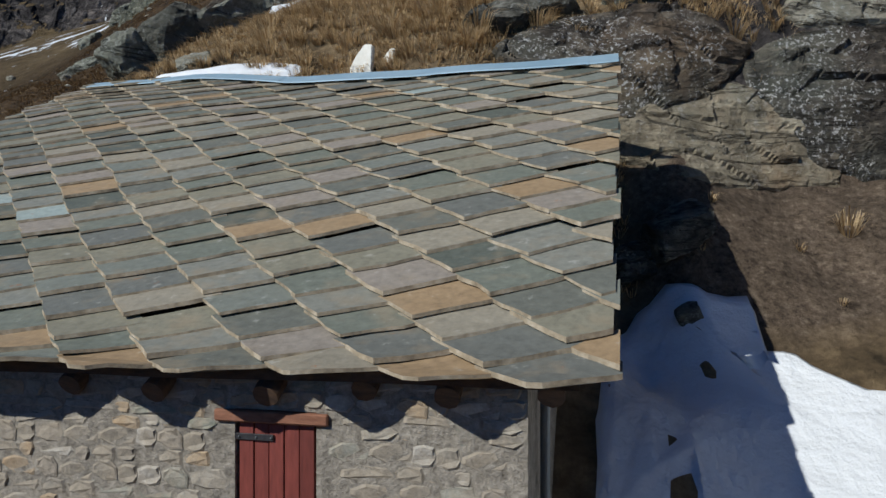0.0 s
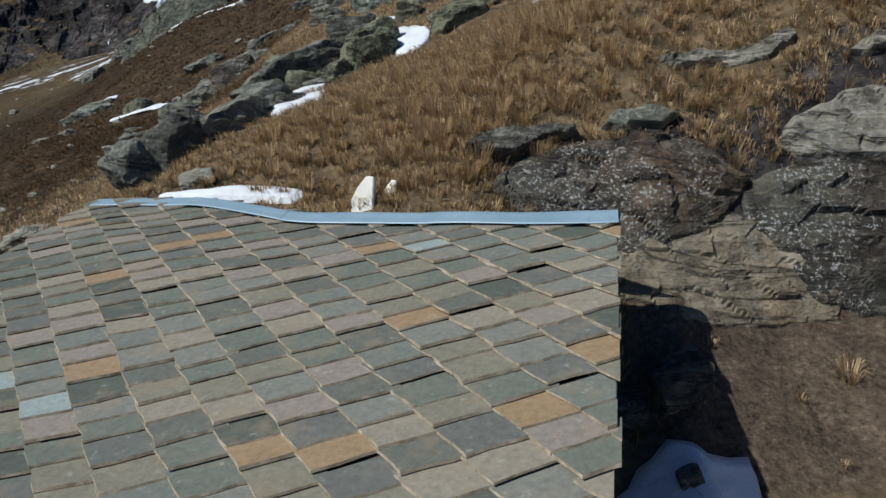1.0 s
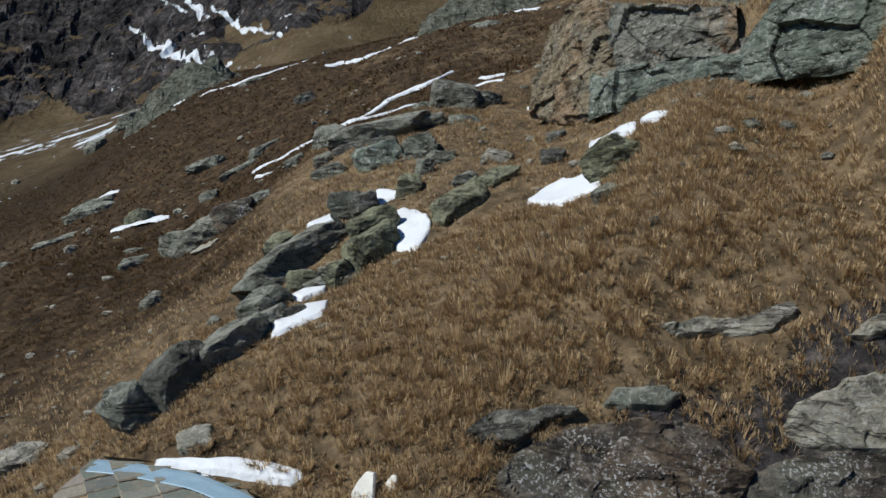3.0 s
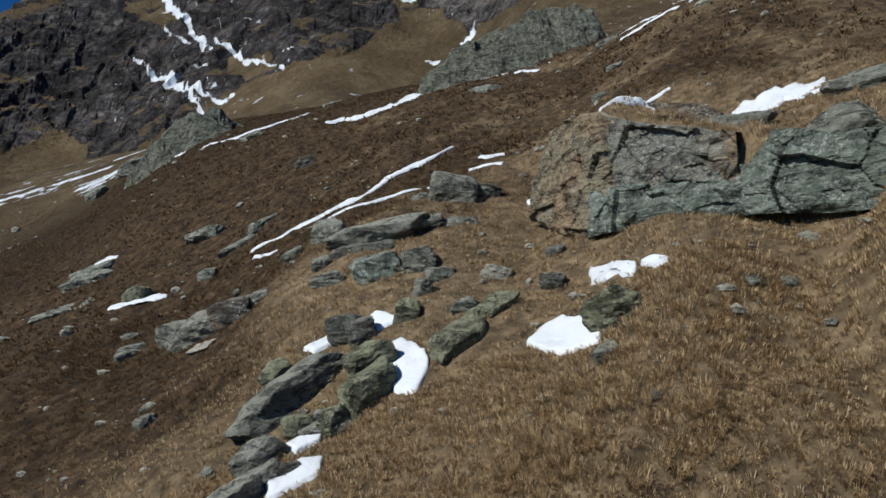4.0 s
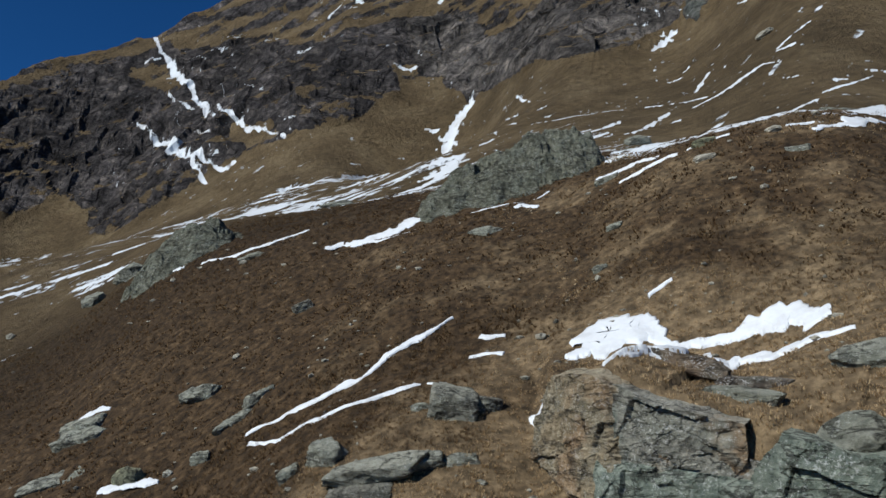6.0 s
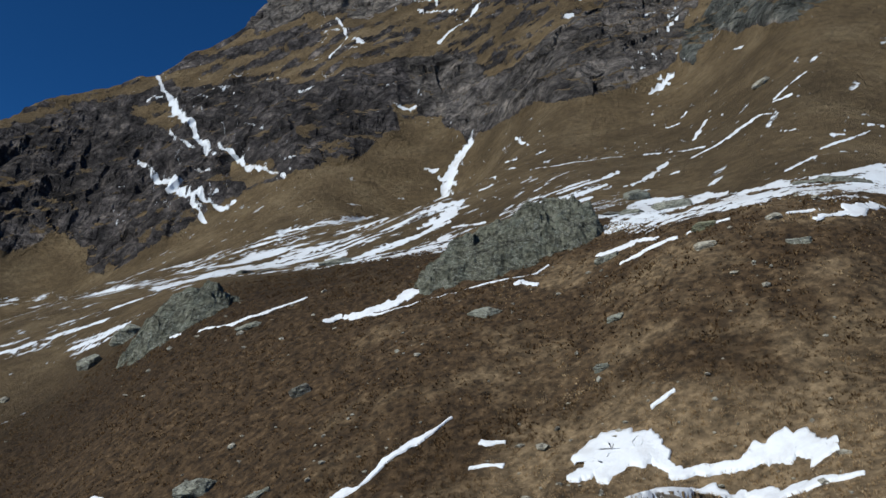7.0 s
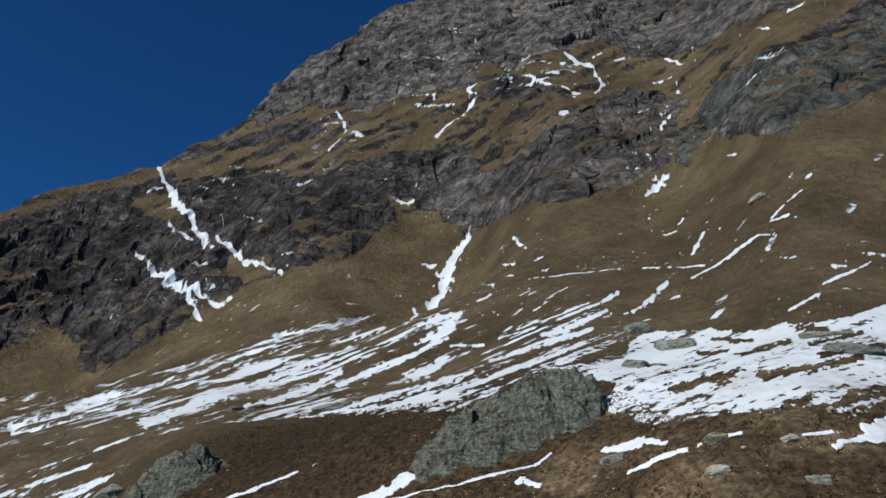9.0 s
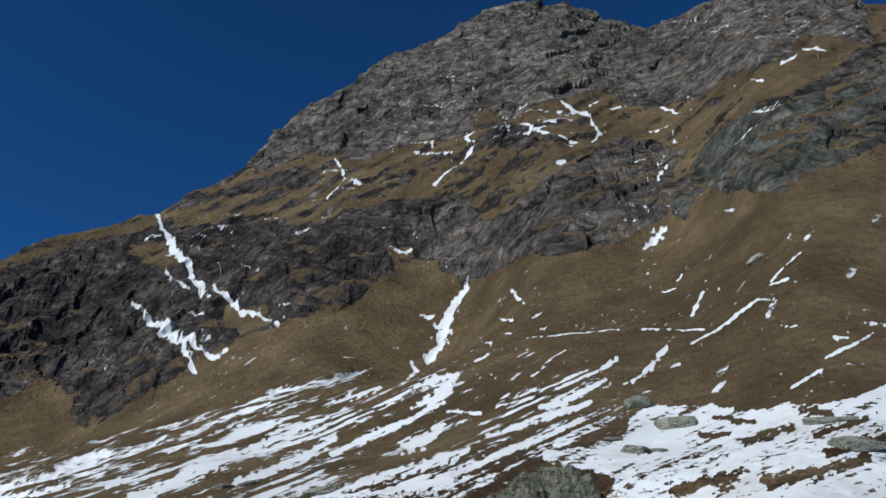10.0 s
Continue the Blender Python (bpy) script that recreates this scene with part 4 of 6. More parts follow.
def rock_mesh(w, d, h, seed, level=4, blocky=0.65, rough=0.12, beds=0.055):
    """A broken boulder: a solid cut by random planes, then weathered. Its base lies at z = 0 and is sunk a third."""
    rng = np.random.RandomState(seed)
    v, f = BALLS[level]
    v = v / np.linalg.norm(v, axis=1)[:, None]
    planes = [np.array(p, float) for p in ((1, 0, 0), (-1, 0, 0), (0, 1, 0), (0, -1, 0), (0, 0, 1), (0, 0, -1))]
    tilt = Euler(rng.uniform(-0.55, 0.55, 3) * (1.3 - blocky)).to_matrix()
    planes = [np.array(tilt @ Vector(p)) for p in planes]
    dist = list(rng.uniform(0.72, 0.95, 6))
    for _ in range(16):
        p = rng.normal(size=3)
        planes.append(p / np.linalg.norm(p)), dist.append(rng.uniform(0.70, 1.08) + 0.18 * blocky)
    rad = sum(np.where(v @ p > 0.05, q / np.maximum(v @ p, 0.05), 9.0) ** -70.0 for p, q in zip(planes, dist)) ** (-1 / 70)
    rad = np.minimum(rad, 1.25)
    p = v * rad[:, None]
    s = np.array([w / 2, d / 2, h / 1.55]) / 0.8
    q = p * s
    k = max(w, d, h)
    o = rng.uniform(-50, 50, 3)
    n1 = fbm(q[:, 0] * 2.2 / k * 1.4 + o[0], q[:, 1] * 2.2 / k * 1.4 + o[1], q[:, 2] * 2.2 / k * 2 + o[2], 5, seed % 97, True)
    n2 = fbm(q[:, 0] * 9 / k + o[1], q[:, 1] * 9 / k + o[2], q[:, 2] * 14 / k + o[0], 3, seed % 89)
    lay = vnoise((q[:, 2] + 0.3 * q[:, 0] + 0.15 * q[:, 1]) * 13 / k + o[2], q[:, 0] * 1.5 / k, q[:, 1] * 1.5 / k, seed % 83)
    q = q + v * ((rough * n1 + 0.3 * rough * n2 + beds * np.sign(lay) * np.abs(lay) ** 0.5) * (0.35 * k + 0.3 * min(w, d, h)))[:, None]
    q[:, 2] += h * 0.32
    me = bpy.data.meshes.new("rock")
    me.from_pydata(q.tolist(), [], f)
    return me


def lie(x, y, share, reach):
    """A turn that lays a thing into the slope, by that share of it."""
    e = max(reach, 0.3)
    gx = (settle(x + e, y) - settle(x - e, y)) / (2 * e)
    gy = (settle(x, y + e) - settle(x, y - e)) / (2 * e)
    n = Vector((-gx * share, -gy * share, 1)).normalized()
    return Vector((0, 0, 1)).rotation_difference(n).to_matrix().to_4x4()


def settle(x, y):
    return float(land(np.array([x]), np.array([y]))[0])


# x, y, width, depth, height, turn
GREY = [
    (4.5, 14.9, 0.2, 0.2, 0.2, -21), (3.9, 16.6, 0.7, 0.4, 0.4, 23), (7.4, 16.6, 0.4, 0.3, 0.2, 16), (8.3, 16.7, 0.4, 0.3, 0.2, -7), (-5.9, 18.1, 0.3, 0.3, 0.3, -13), (-4.3, 18.3, 0.6, 0.5, 0.5, -9),
    (-2.9, 18.7, 1.2, 0.6, 0.4, -1),
]
GREY_MID = [
    (-11.1, 43.1, 1.9, 0.9, 0.7, 25), (-13.5, 40.6, 1.2, 0.7, 0.8, -20), (-12.3, 42.3, 2.1, 0.8, 0.5, 20), (-4.7, 27.8, 0.7, 0.6, 0.8, 0), (-4.3, 26.2, 1.2, 0.6, 0.5, -10), (-6.7, 31.8, 0.9, 0.6, 0.6, 10), (-15.0, 34.1, 1.2, 0.5, 0.5, 30), (-1.0, 32.7, 0.8, 0.5, 0.5, 0),
    (14.2, 22.8, 2.1, 1.2, 0.9, -30), 
    (-9.9, 24.1, 0.7, 0.6, 0.6, -30), (-10.6, 25.9, 0.6, 0.5, 0.3, -30), (-15.2, 34.7, 1.2, 0.7, 0.4, 27), (-15.9, 36.3, 0.8, 0.7, 0.4, 40),
    
]
GREY_FAR = [
    (11.6, 19.9, 1.9, 1.1, 0.9, -20),
    (9.6, 41.6, 0.8, 0.5, 0.8, -30), (23.2, 43.6, 1.3, 0.8, 0.5, -30), (-27.4, 44.2, 1.1, 0.8, 0.5, -30), 
    (-24.1, 45.5, 4.2, 2.1, 0.4, -5), (11.6, 45.8, 1.0, 0.7, 0.5, -30), (-16.2, 48.4, 2.6, 1.6, 1.0, -30), (-24.8, 50.1, 3.8, 1.9, 1.0, -15), (-25.7, 51.7, 3.8, 1.9, 0.9, -30),
    (3.5, 55.0, 2.2, 1.3, 0.6, -19), (13.9, 57.2, 2.1, 1.3, 0.8, -30),
]
GREY_HOLLOW = [
    (43.5, 72.0, 6.5, 3.3, 1.1, 36), (-19.8, 72.3, 2.6, 1.3, 0.7, -30), (47.8, 84.9, 5.0, 2.5, 1.1, -8), (25.4, 90.2, 3.1, 2.1, 1.7, -30), (28.5, 90.6, 1.9, 1.4, 0.8, 2),
    (-45.5, 92.0, 3.6, 2.1, 2.0, -30), (-41.2, 92.6, 4.6, 2.3, 2.4, -30), (-16.0, 102.6, 4.0, 2.8, 1.2, -15), (35.4, 103.9, 5.2, 3.7, 1.6, -10), (32.7, 113.8, 3.8, 2.7, 2.4, -6),
]
# shade is in the dark colour; one stands for the square boulder's shaded side
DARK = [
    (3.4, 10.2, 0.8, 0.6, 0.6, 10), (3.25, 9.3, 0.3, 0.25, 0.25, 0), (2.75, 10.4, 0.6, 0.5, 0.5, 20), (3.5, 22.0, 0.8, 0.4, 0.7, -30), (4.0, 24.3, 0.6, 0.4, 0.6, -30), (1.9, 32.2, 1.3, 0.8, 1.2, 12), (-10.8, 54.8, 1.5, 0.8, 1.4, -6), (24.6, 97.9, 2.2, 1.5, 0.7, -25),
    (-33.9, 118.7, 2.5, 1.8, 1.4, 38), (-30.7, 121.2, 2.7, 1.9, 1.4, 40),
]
LICHEN = [
    (4.5, 17.6, 1.2, 0.7, 1.3, -30), (-17.8, 41.6, 1.4, 1.0, 1.4, -21), (19.8, 50.8, 1.5, 1.0, 0.8, -30),
]
PALE = [
    (-4.8, 13.8, 0.7, 0.5, 0.4, -4), (-8.1, 15.6, 0.6, 0.4, 0.4, -30), (-10.0, 17.0, 1.4, 0.8, 0.5, -30),
    (1.8, 23.9, 1.0, 0.7, 0.5, 19), (-9.9, 29.5, 1.4, 0.7, 0.2, -30), (23.4, 47.3, 1.0, 0.7, 0.6, -26), (18.5, 47.5, 1.4, 1.0, 0.5, -30), (75.8, 154.1, 3.4, 2.4, 1.5, -30),
]
seed = 11
for kind, rows, label in (
    ("g", GREY, "grey-green weathered boulder bedded in dry grass"), ("g", GREY_MID, "grey-green boulder lying in rusty heath"), ("g", GREY_FAR, "grey boulder on the brown slope"),
    ("g", GREY_HOLLOW, "grey boulder standing in old snow"), ("d", DARK, "dark boulder on the slope, shade put into its colour"), ("l", LICHEN, "boulder with yellow-green lichen on the slope"), ("w", PALE, "pale weathered stone in dry grass"),
):
    for x, y, w, d, h, turn in rows:
        seed += 7
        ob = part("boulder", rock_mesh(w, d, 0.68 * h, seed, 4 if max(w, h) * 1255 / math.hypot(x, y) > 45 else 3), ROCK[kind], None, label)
        ob.matrix_world = Matrix.Translation((x, y, settle(x, y) - 0.22 * h)) @ lie(x, y, 0.75, w / 2) @ pose(0, 0, 0, 0, 0, turn)
        tagged(ob, category="boulder", group="boulders on the slope")


def outcrop(name, label, kind, blocks, share=0.5):
    """A ledge of bedrock: a thing with one mesh for each block of it. Blocks: x, y, lift, width, depth, height, turn, tilt, kind."""
    global seed
    x0, y0 = blocks[0][:2]
    top = tagged(new(name), label, "rock outcrop")
    top.location = (x0, y0, settle(x0, y0))
    for x, y, lift, w, d, h, turn, tilt, k in blocks:
        seed += 7
        size = max(w, h) * 1255 / math.hypot(x, y)
        h *= 0.78
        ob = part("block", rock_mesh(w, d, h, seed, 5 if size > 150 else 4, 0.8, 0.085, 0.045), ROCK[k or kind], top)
        ob.matrix_parent_inverse = Matrix.Identity(4)
        z = settle(x, y) + lift - 0.18 * h
        ob.matrix_basis = Matrix.Translation((x - x0, y - y0, z - top.location.z)) @ lie(x, y, share, w / 2) @ pose(0, 0, 0, 0, tilt, turn)
    return top


# d blocks under the ledges: overhang shade given as dark rock colour
outcrop("rock_ledge", "slanting grey slab ridge in dry grass, overhang shade as dark rock", "g", [
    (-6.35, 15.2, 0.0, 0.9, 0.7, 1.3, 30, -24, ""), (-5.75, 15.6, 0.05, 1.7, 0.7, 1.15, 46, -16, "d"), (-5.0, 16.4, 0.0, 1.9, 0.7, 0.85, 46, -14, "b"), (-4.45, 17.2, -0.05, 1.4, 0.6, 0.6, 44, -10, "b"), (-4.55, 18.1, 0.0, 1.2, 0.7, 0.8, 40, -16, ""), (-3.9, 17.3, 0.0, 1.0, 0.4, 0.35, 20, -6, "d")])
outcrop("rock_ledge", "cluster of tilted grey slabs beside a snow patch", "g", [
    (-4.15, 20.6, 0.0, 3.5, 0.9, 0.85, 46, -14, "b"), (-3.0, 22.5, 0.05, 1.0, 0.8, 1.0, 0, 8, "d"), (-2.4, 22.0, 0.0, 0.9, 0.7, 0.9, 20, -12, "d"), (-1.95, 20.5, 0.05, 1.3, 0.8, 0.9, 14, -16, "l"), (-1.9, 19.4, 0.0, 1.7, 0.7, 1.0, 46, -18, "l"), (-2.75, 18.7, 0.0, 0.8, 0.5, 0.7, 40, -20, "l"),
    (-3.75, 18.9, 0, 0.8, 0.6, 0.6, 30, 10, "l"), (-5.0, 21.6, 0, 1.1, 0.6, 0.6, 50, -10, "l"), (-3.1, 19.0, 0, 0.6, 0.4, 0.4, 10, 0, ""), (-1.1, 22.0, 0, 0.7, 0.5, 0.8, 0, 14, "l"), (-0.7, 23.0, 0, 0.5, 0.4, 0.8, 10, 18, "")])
# the lowered d block is the shade beneath this ledge, as dark colour
outcrop("rock_ledge", "long flat-topped grey rock ledge, underside shade as a dark block", "g", [
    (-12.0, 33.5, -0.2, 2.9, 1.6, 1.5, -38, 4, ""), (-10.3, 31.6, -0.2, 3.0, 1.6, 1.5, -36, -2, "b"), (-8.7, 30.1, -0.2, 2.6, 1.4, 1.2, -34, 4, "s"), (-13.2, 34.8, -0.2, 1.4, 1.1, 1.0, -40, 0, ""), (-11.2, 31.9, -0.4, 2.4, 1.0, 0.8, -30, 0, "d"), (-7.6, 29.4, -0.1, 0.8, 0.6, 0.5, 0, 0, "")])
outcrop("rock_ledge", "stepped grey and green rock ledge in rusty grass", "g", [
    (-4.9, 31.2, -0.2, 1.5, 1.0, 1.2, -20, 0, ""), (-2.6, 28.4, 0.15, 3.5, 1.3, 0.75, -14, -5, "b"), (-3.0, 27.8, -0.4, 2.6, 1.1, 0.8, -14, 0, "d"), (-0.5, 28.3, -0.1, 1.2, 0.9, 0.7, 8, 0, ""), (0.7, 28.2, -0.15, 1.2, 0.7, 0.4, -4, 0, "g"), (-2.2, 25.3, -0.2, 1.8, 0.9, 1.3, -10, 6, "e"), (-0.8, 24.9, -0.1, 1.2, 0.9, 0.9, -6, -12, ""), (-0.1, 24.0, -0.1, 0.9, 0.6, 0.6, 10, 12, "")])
outcrop("rock_ledge", "slanting slab with black and yellow-green lichen in the grass", "l", [(0.6, 20.3, -0.2, 1.9, 0.8, 0.9, 36, -16, ""), (1.6, 21.6, -0.15, 1.5, 0.7, 0.7, 40, -14, ""), (0.7, 21.7, -0.1, 0.8, 0.5, 0.5, 30, -10, "g")])
outcrop("square_boulder", "square-cut grey boulder with a dark shaded flank", "b", [(0.4, 32.0, -0.1, 2.1, 1.6, 1.9, -10, 0, "")])


def cliff_mesh(s0, s1, h0, h1, out, seed, lean=0.0, cell=0.05):
    """A stretch of the cliff: by its run along the foot, and its share of the height. It folds back over the brow."""
    rows = int((h1 - h0) * 4.0 / cell)
    u, h = np.linspace(s0, s1, int((s1 - s0) / cell)), np.linspace(h0, h1, rows)
    over = 16 if h1 > 0.9 else 0
    h = np.concatenate([h, np.full(over, h1)])
    back = np.concatenate([np.zeros(rows), np.linspace(0.05, 1.1, over)])
    U, H = np.meshgrid(u, h, indexing="ij")
    B = np.broadcast_to(back, U.shape)
    px, py = (np.array(c) for c in zip(*SCARP))
    soft = [np.interp(U + k, SCARP_RUN, px) for k in (-0.7, -0.35, 0, 0.35, 0.7)], [np.interp(U + k, SCARP_RUN, py) for k in (-0.7, -0.35, 0, 0.35, 0.7)]
    X, Y = np.mean(soft[0], 0), np.mean(soft[1], 0)
    foot, brow = np.interp(U, SCARP_RUN, SCARP_FOOT), np.interp(U, SCARP_RUN, SCARP_BROW)
    tall = brow - foot
    Z = foot + H * tall
    gx, gy = np.gradient(X, axis=0), np.gradient(Y, axis=0)
    g = np.maximum(np.hypot(gx, gy), 1e-6)
    jag = fbm(U * 0.9, Z * 0.9, seed, 4, seed)
    edge = np.minimum(U - s0 - lean * H * tall, s1 - U)
    edge = np.minimum(edge, (H - h0) * tall + 0.25 * (h0 < 0.02)) + 0.22 * jag
    if h1 < 0.9:
        edge = np.minimum(edge, (h1 - H) * tall + 0.25 * fbm(U * 0.8, 0, seed, 3, seed + 1))
    tiers = Z - 0.16 * U + 0.35 * fbm(U / 2.5, Z / 2.5, 0, 3, seed + 2)
    bed = (tiers / 0.62) % 1.0
    bulge = out * smooth(-0.05, 0.5, edge) + 0.05 * (smooth(0, 0.25, bed) - bed) + 0.26 * facets(U / 2.0 + 0.2 * Z, tiers / 1.7, seed) + 0.09 * facets(U / 0.6 + 0.2 * Z, tiers / 0.8, seed + 3) + 0.13 * fbm(U * 0.8, Z * 0.8, 0, 4, seed + 4, True) + 0.07 * fbm(U * 4, Z * 4, 0, 3, seed + 5)
    bulge = np.where(edge < -0.06, -0.7, bulge) - B + 0.25 * (1 - H) * (h0 < 0.02)
    X, Y = X + gy / g * bulge, Y - gx / g * bulge
    Z = Z + 0.12 * fbm(X * 1.2, Y * 1.2, 0, 3, seed + 6) * (H > 0.9) + 0.16 * B
    k = U.shape[1]
    i, j = np.where(np.ones((U.shape[0] - 1, k - 1), bool))
    faces = np.stack([i * k + j, (i + 1) * k + j, (i + 1) * k + j + 1, i * k + j + 1], -1)
    me = bpy.data.meshes.new("cliff")
    me.from_pydata(np.stack([X, Y, Z], -1).reshape(-1, 3).tolist(), [], faces.tolist())
    return me


cliff = tagged(new("rock_cliff"), "massive banded cliff of orange, teal and grey bedrock", "rock outcrop")
for name, kind, row in (
    ("buttress", "o", (0.5, 5.7, -0.03, 1.0, 0.30, 401)), ("upper_band", "c", (5.1, 9.5, 0.42, 1.0, 0.22, 402)), ("middle_band", "c", (5.2, 10.2, 0.12, 0.62, 0.10, 403)),
    ("lower_band", "e", (4.6, 9.9, -0.04, 0.40, 0.42, 404)), ("slanting_slab", "e", (8.9, 15.6, -0.04, 1.0, 0.34, 405, 0.7)),
):
    part(name, cliff_mesh(*row), ROCK[kind], cliff)
outcrop("rock_ledge", "low lichened ledge in the grass above the cliff", "s", [(8.9, 25.6, 0.05, 3.0, 0.8, 0.6, -40, 0, ""), (10.6, 24.2, 0.05, 2.4, 0.7, 0.5, -36, 0, ""), (9.8, 23.0, 0.05, 2.6, 0.7, 0.5, -44, 0, "g")])


def knoll_mesh(x0, y0, crest, depth, seed, cell):
    """A hump of bedrock over the slope. crest: distance along, height, shift of the crest line."""
    u = np.arange(crest[0][0] - 1, crest[-1][0] + 1, cell)
    v = np.arange(-depth - 1, depth + 1, cell)
    U, V = np.meshgrid(u, v, indexing="ij")
    X, Y = x0 + U, y0 + V
    cu, ch, cs = (np.array(k, float) for k in zip(*crest))
    jag = fbm(X / 2.2, Y / 2.2, 0, 4, seed)
    top = np.interp(U + 0.8 * jag, cu, ch)
    w = np.clip(np.abs(V - np.interp(U, cu, cs) + 0.9 * jag) / (depth * (0.45 + 0.55 * np.clip(top / max(ch), 0, 1))), 0, 1.5)
    body = top * (1 - np.minimum(w, 1) ** 1.7)
    on = smooth(0.05, 0.9, body)
    z = body - 0.35 + on * (0.7 * facets(X / 2.6, Y / 1.9 + 0.3 * X, seed) + 0.3 * facets(X / 1.0, Y / 0.8, seed + 3) + 0.5 * fbm(X / 1.6, Y / 1.6, 0, 4, seed + 6, True))
    bed = (body + 0.15 * X) / 1.1
    z = z + on * 0.55 * (smooth(0.0, 0.4, bed % 1.0) - bed % 1.0)
    Z = land(X, Y) + z
    keep = (z > -0.3)
    m = len(v)
    i, j = np.where(keep[:-1, :-1] & keep[1:, :-1] & keep[1:, 1:] & keep[:-1, 1:])
    faces = np.stack([i * m + j, (i + 1) * m + j, (i + 1) * m + j + 1, i * m + j + 1], -1)
    used, back = np.unique(faces, return_inverse=True)
    me = bpy.data.meshes.new("knoll")
    me.from_pydata(np.stack([X, Y, Z], -1).reshape(-1, 3)[used].tolist(), [], back.reshape(faces.shape).tolist())
    return me


tagged(part("rock_knoll", knoll_mesh(7.0, 70.0, [(-10, 0, -1), (-8.4, 1.6, -1), (-5.5, 3.0, -0.5), (-2, 3.9, 0), (1.5, 4.6, 0.2), (4.5, 4.7, 0.2), (6.6, 4.2, 0), (8.2, 2.8, 0), (9.4, 0, 0)], 4.5, 21, 0.13), ROCK["k"], None, "broad humped grey-green rock knoll above the slope"), category="rock outcrop")
tagged(part("rock_knoll", knoll_mesh(-30.0, 83.2, [(-8.5, 0, 1), (-6.6, 1.9, 1), (-4.0, 3.2, 0.5), (-1.0, 3.6, 0), (1.8, 3.1, 0.3), (4.0, 1.6, 0.8), (6.5, 0, 1.5)], 4.2, 33, 0.14), ROCK["k"], None, "craggy grey rock knoll beside the snow"), category="rock outcrop")


# ---- the rock face beside the house ----
def face_y(x, z):
    """Where the steep bank stands at that height."""
    ys = np.linspace(10.8, 15.5, 70)
    X, Y = np.meshgrid(x, ys, indexing="ij")
    zb, wb = bank(X, Y)
    h = base_height(X, Y)
    h = np.maximum.accumulate(h + (zb - h) * wb, axis=1)
    i = np.clip((h < z[:, None]).sum(1), 1, 69)
    k = np.arange(len(x))
    t = np.clip((z - h[k, i - 1]) / np.maximum(h[k, i] - h[k, i - 1], 1e-6), 0, 1)
    return ys[i - 1] + t * (ys[1] - ys[0])


def slab_mesh(outline, thick, bulge, seed, cell=0.045):
    """A slab of bedrock lying in the steep bank, by its outline across and up."""
    pts = np.array(outline)
    lo, hi = pts.min(0) - 0.1, pts.max(0) + 0.1
    n, m = int((hi[0] - lo[0]) / cell), int((hi[1] - lo[1]) / cell)
    X, Z = np.meshgrid(np.linspace(lo[0], hi[0], n), np.linspace(lo[1], hi[1], m), indexing="ij")
    jx, jz = X + 0.09 * fbm(X * 2.2, Z * 2.2, seed, 4, seed), Z + 0.09 * fbm(X * 2.2, Z * 2.2, seed + 5, 4, seed)
    d = np.full(X.shape, 1e9)
    for a, b in zip(pts, np.roll(pts, -1, 0)):
        e = b - a
        t = np.clip(((jx - a[0]) * e[0] + (jz - a[1]) * e[1]) / (e @ e), 0, 1)
        d = np.minimum(d, np.hypot(jx - a[0] - t * e[0], jz - a[1] - t * e[1]))
    d = np.where(inside([tuple(p) for p in pts], jx, jz), d, -d)
    bed = (Z + 0.12 * X) * 4.5 + 1.2 * fbm(X * 0.9, Z * 0.9, 0, 3, seed)
    steps = np.abs((bed % 1.0) - 0.5)
    out = np.where(d > 0, thick * smooth(0, 0.07, d) + bulge * (1 - np.exp(-np.maximum(d, 0) / 0.45)) - 0.04, -0.14)
    out = out + smooth(0, 0.1, d) * (0.045 * steps + 0.05 * fbm(X * 2.5, Z * 4, 0, 4, seed + 2) + 0.09 * facets(X * 1.6, Z * 2.6 + 0.5 * X, seed))
    Y = face_y(X.ravel(), Z.ravel()).reshape(X.shape) - 0.85 * out
    verts = np.stack([X, Y, Z + 0.35 * out], -1).reshape(-1, 3)
    keep = d > -0.09
    i, j = np.where(keep[:-1, :-1] & keep[1:, :-1] & keep[1:, 1:] & keep[:-1, 1:])
    faces = np.stack([i * m + j, (i + 1) * m + j, (i + 1) * m + j + 1, i * m + j + 1], -1)
    used, back = np.unique(faces, return_inverse=True)
    me = bpy.data.meshes.new("slab")
    me.from_pydata(verts[used].tolist(), [], back.reshape(faces.shape).tolist())
    return me


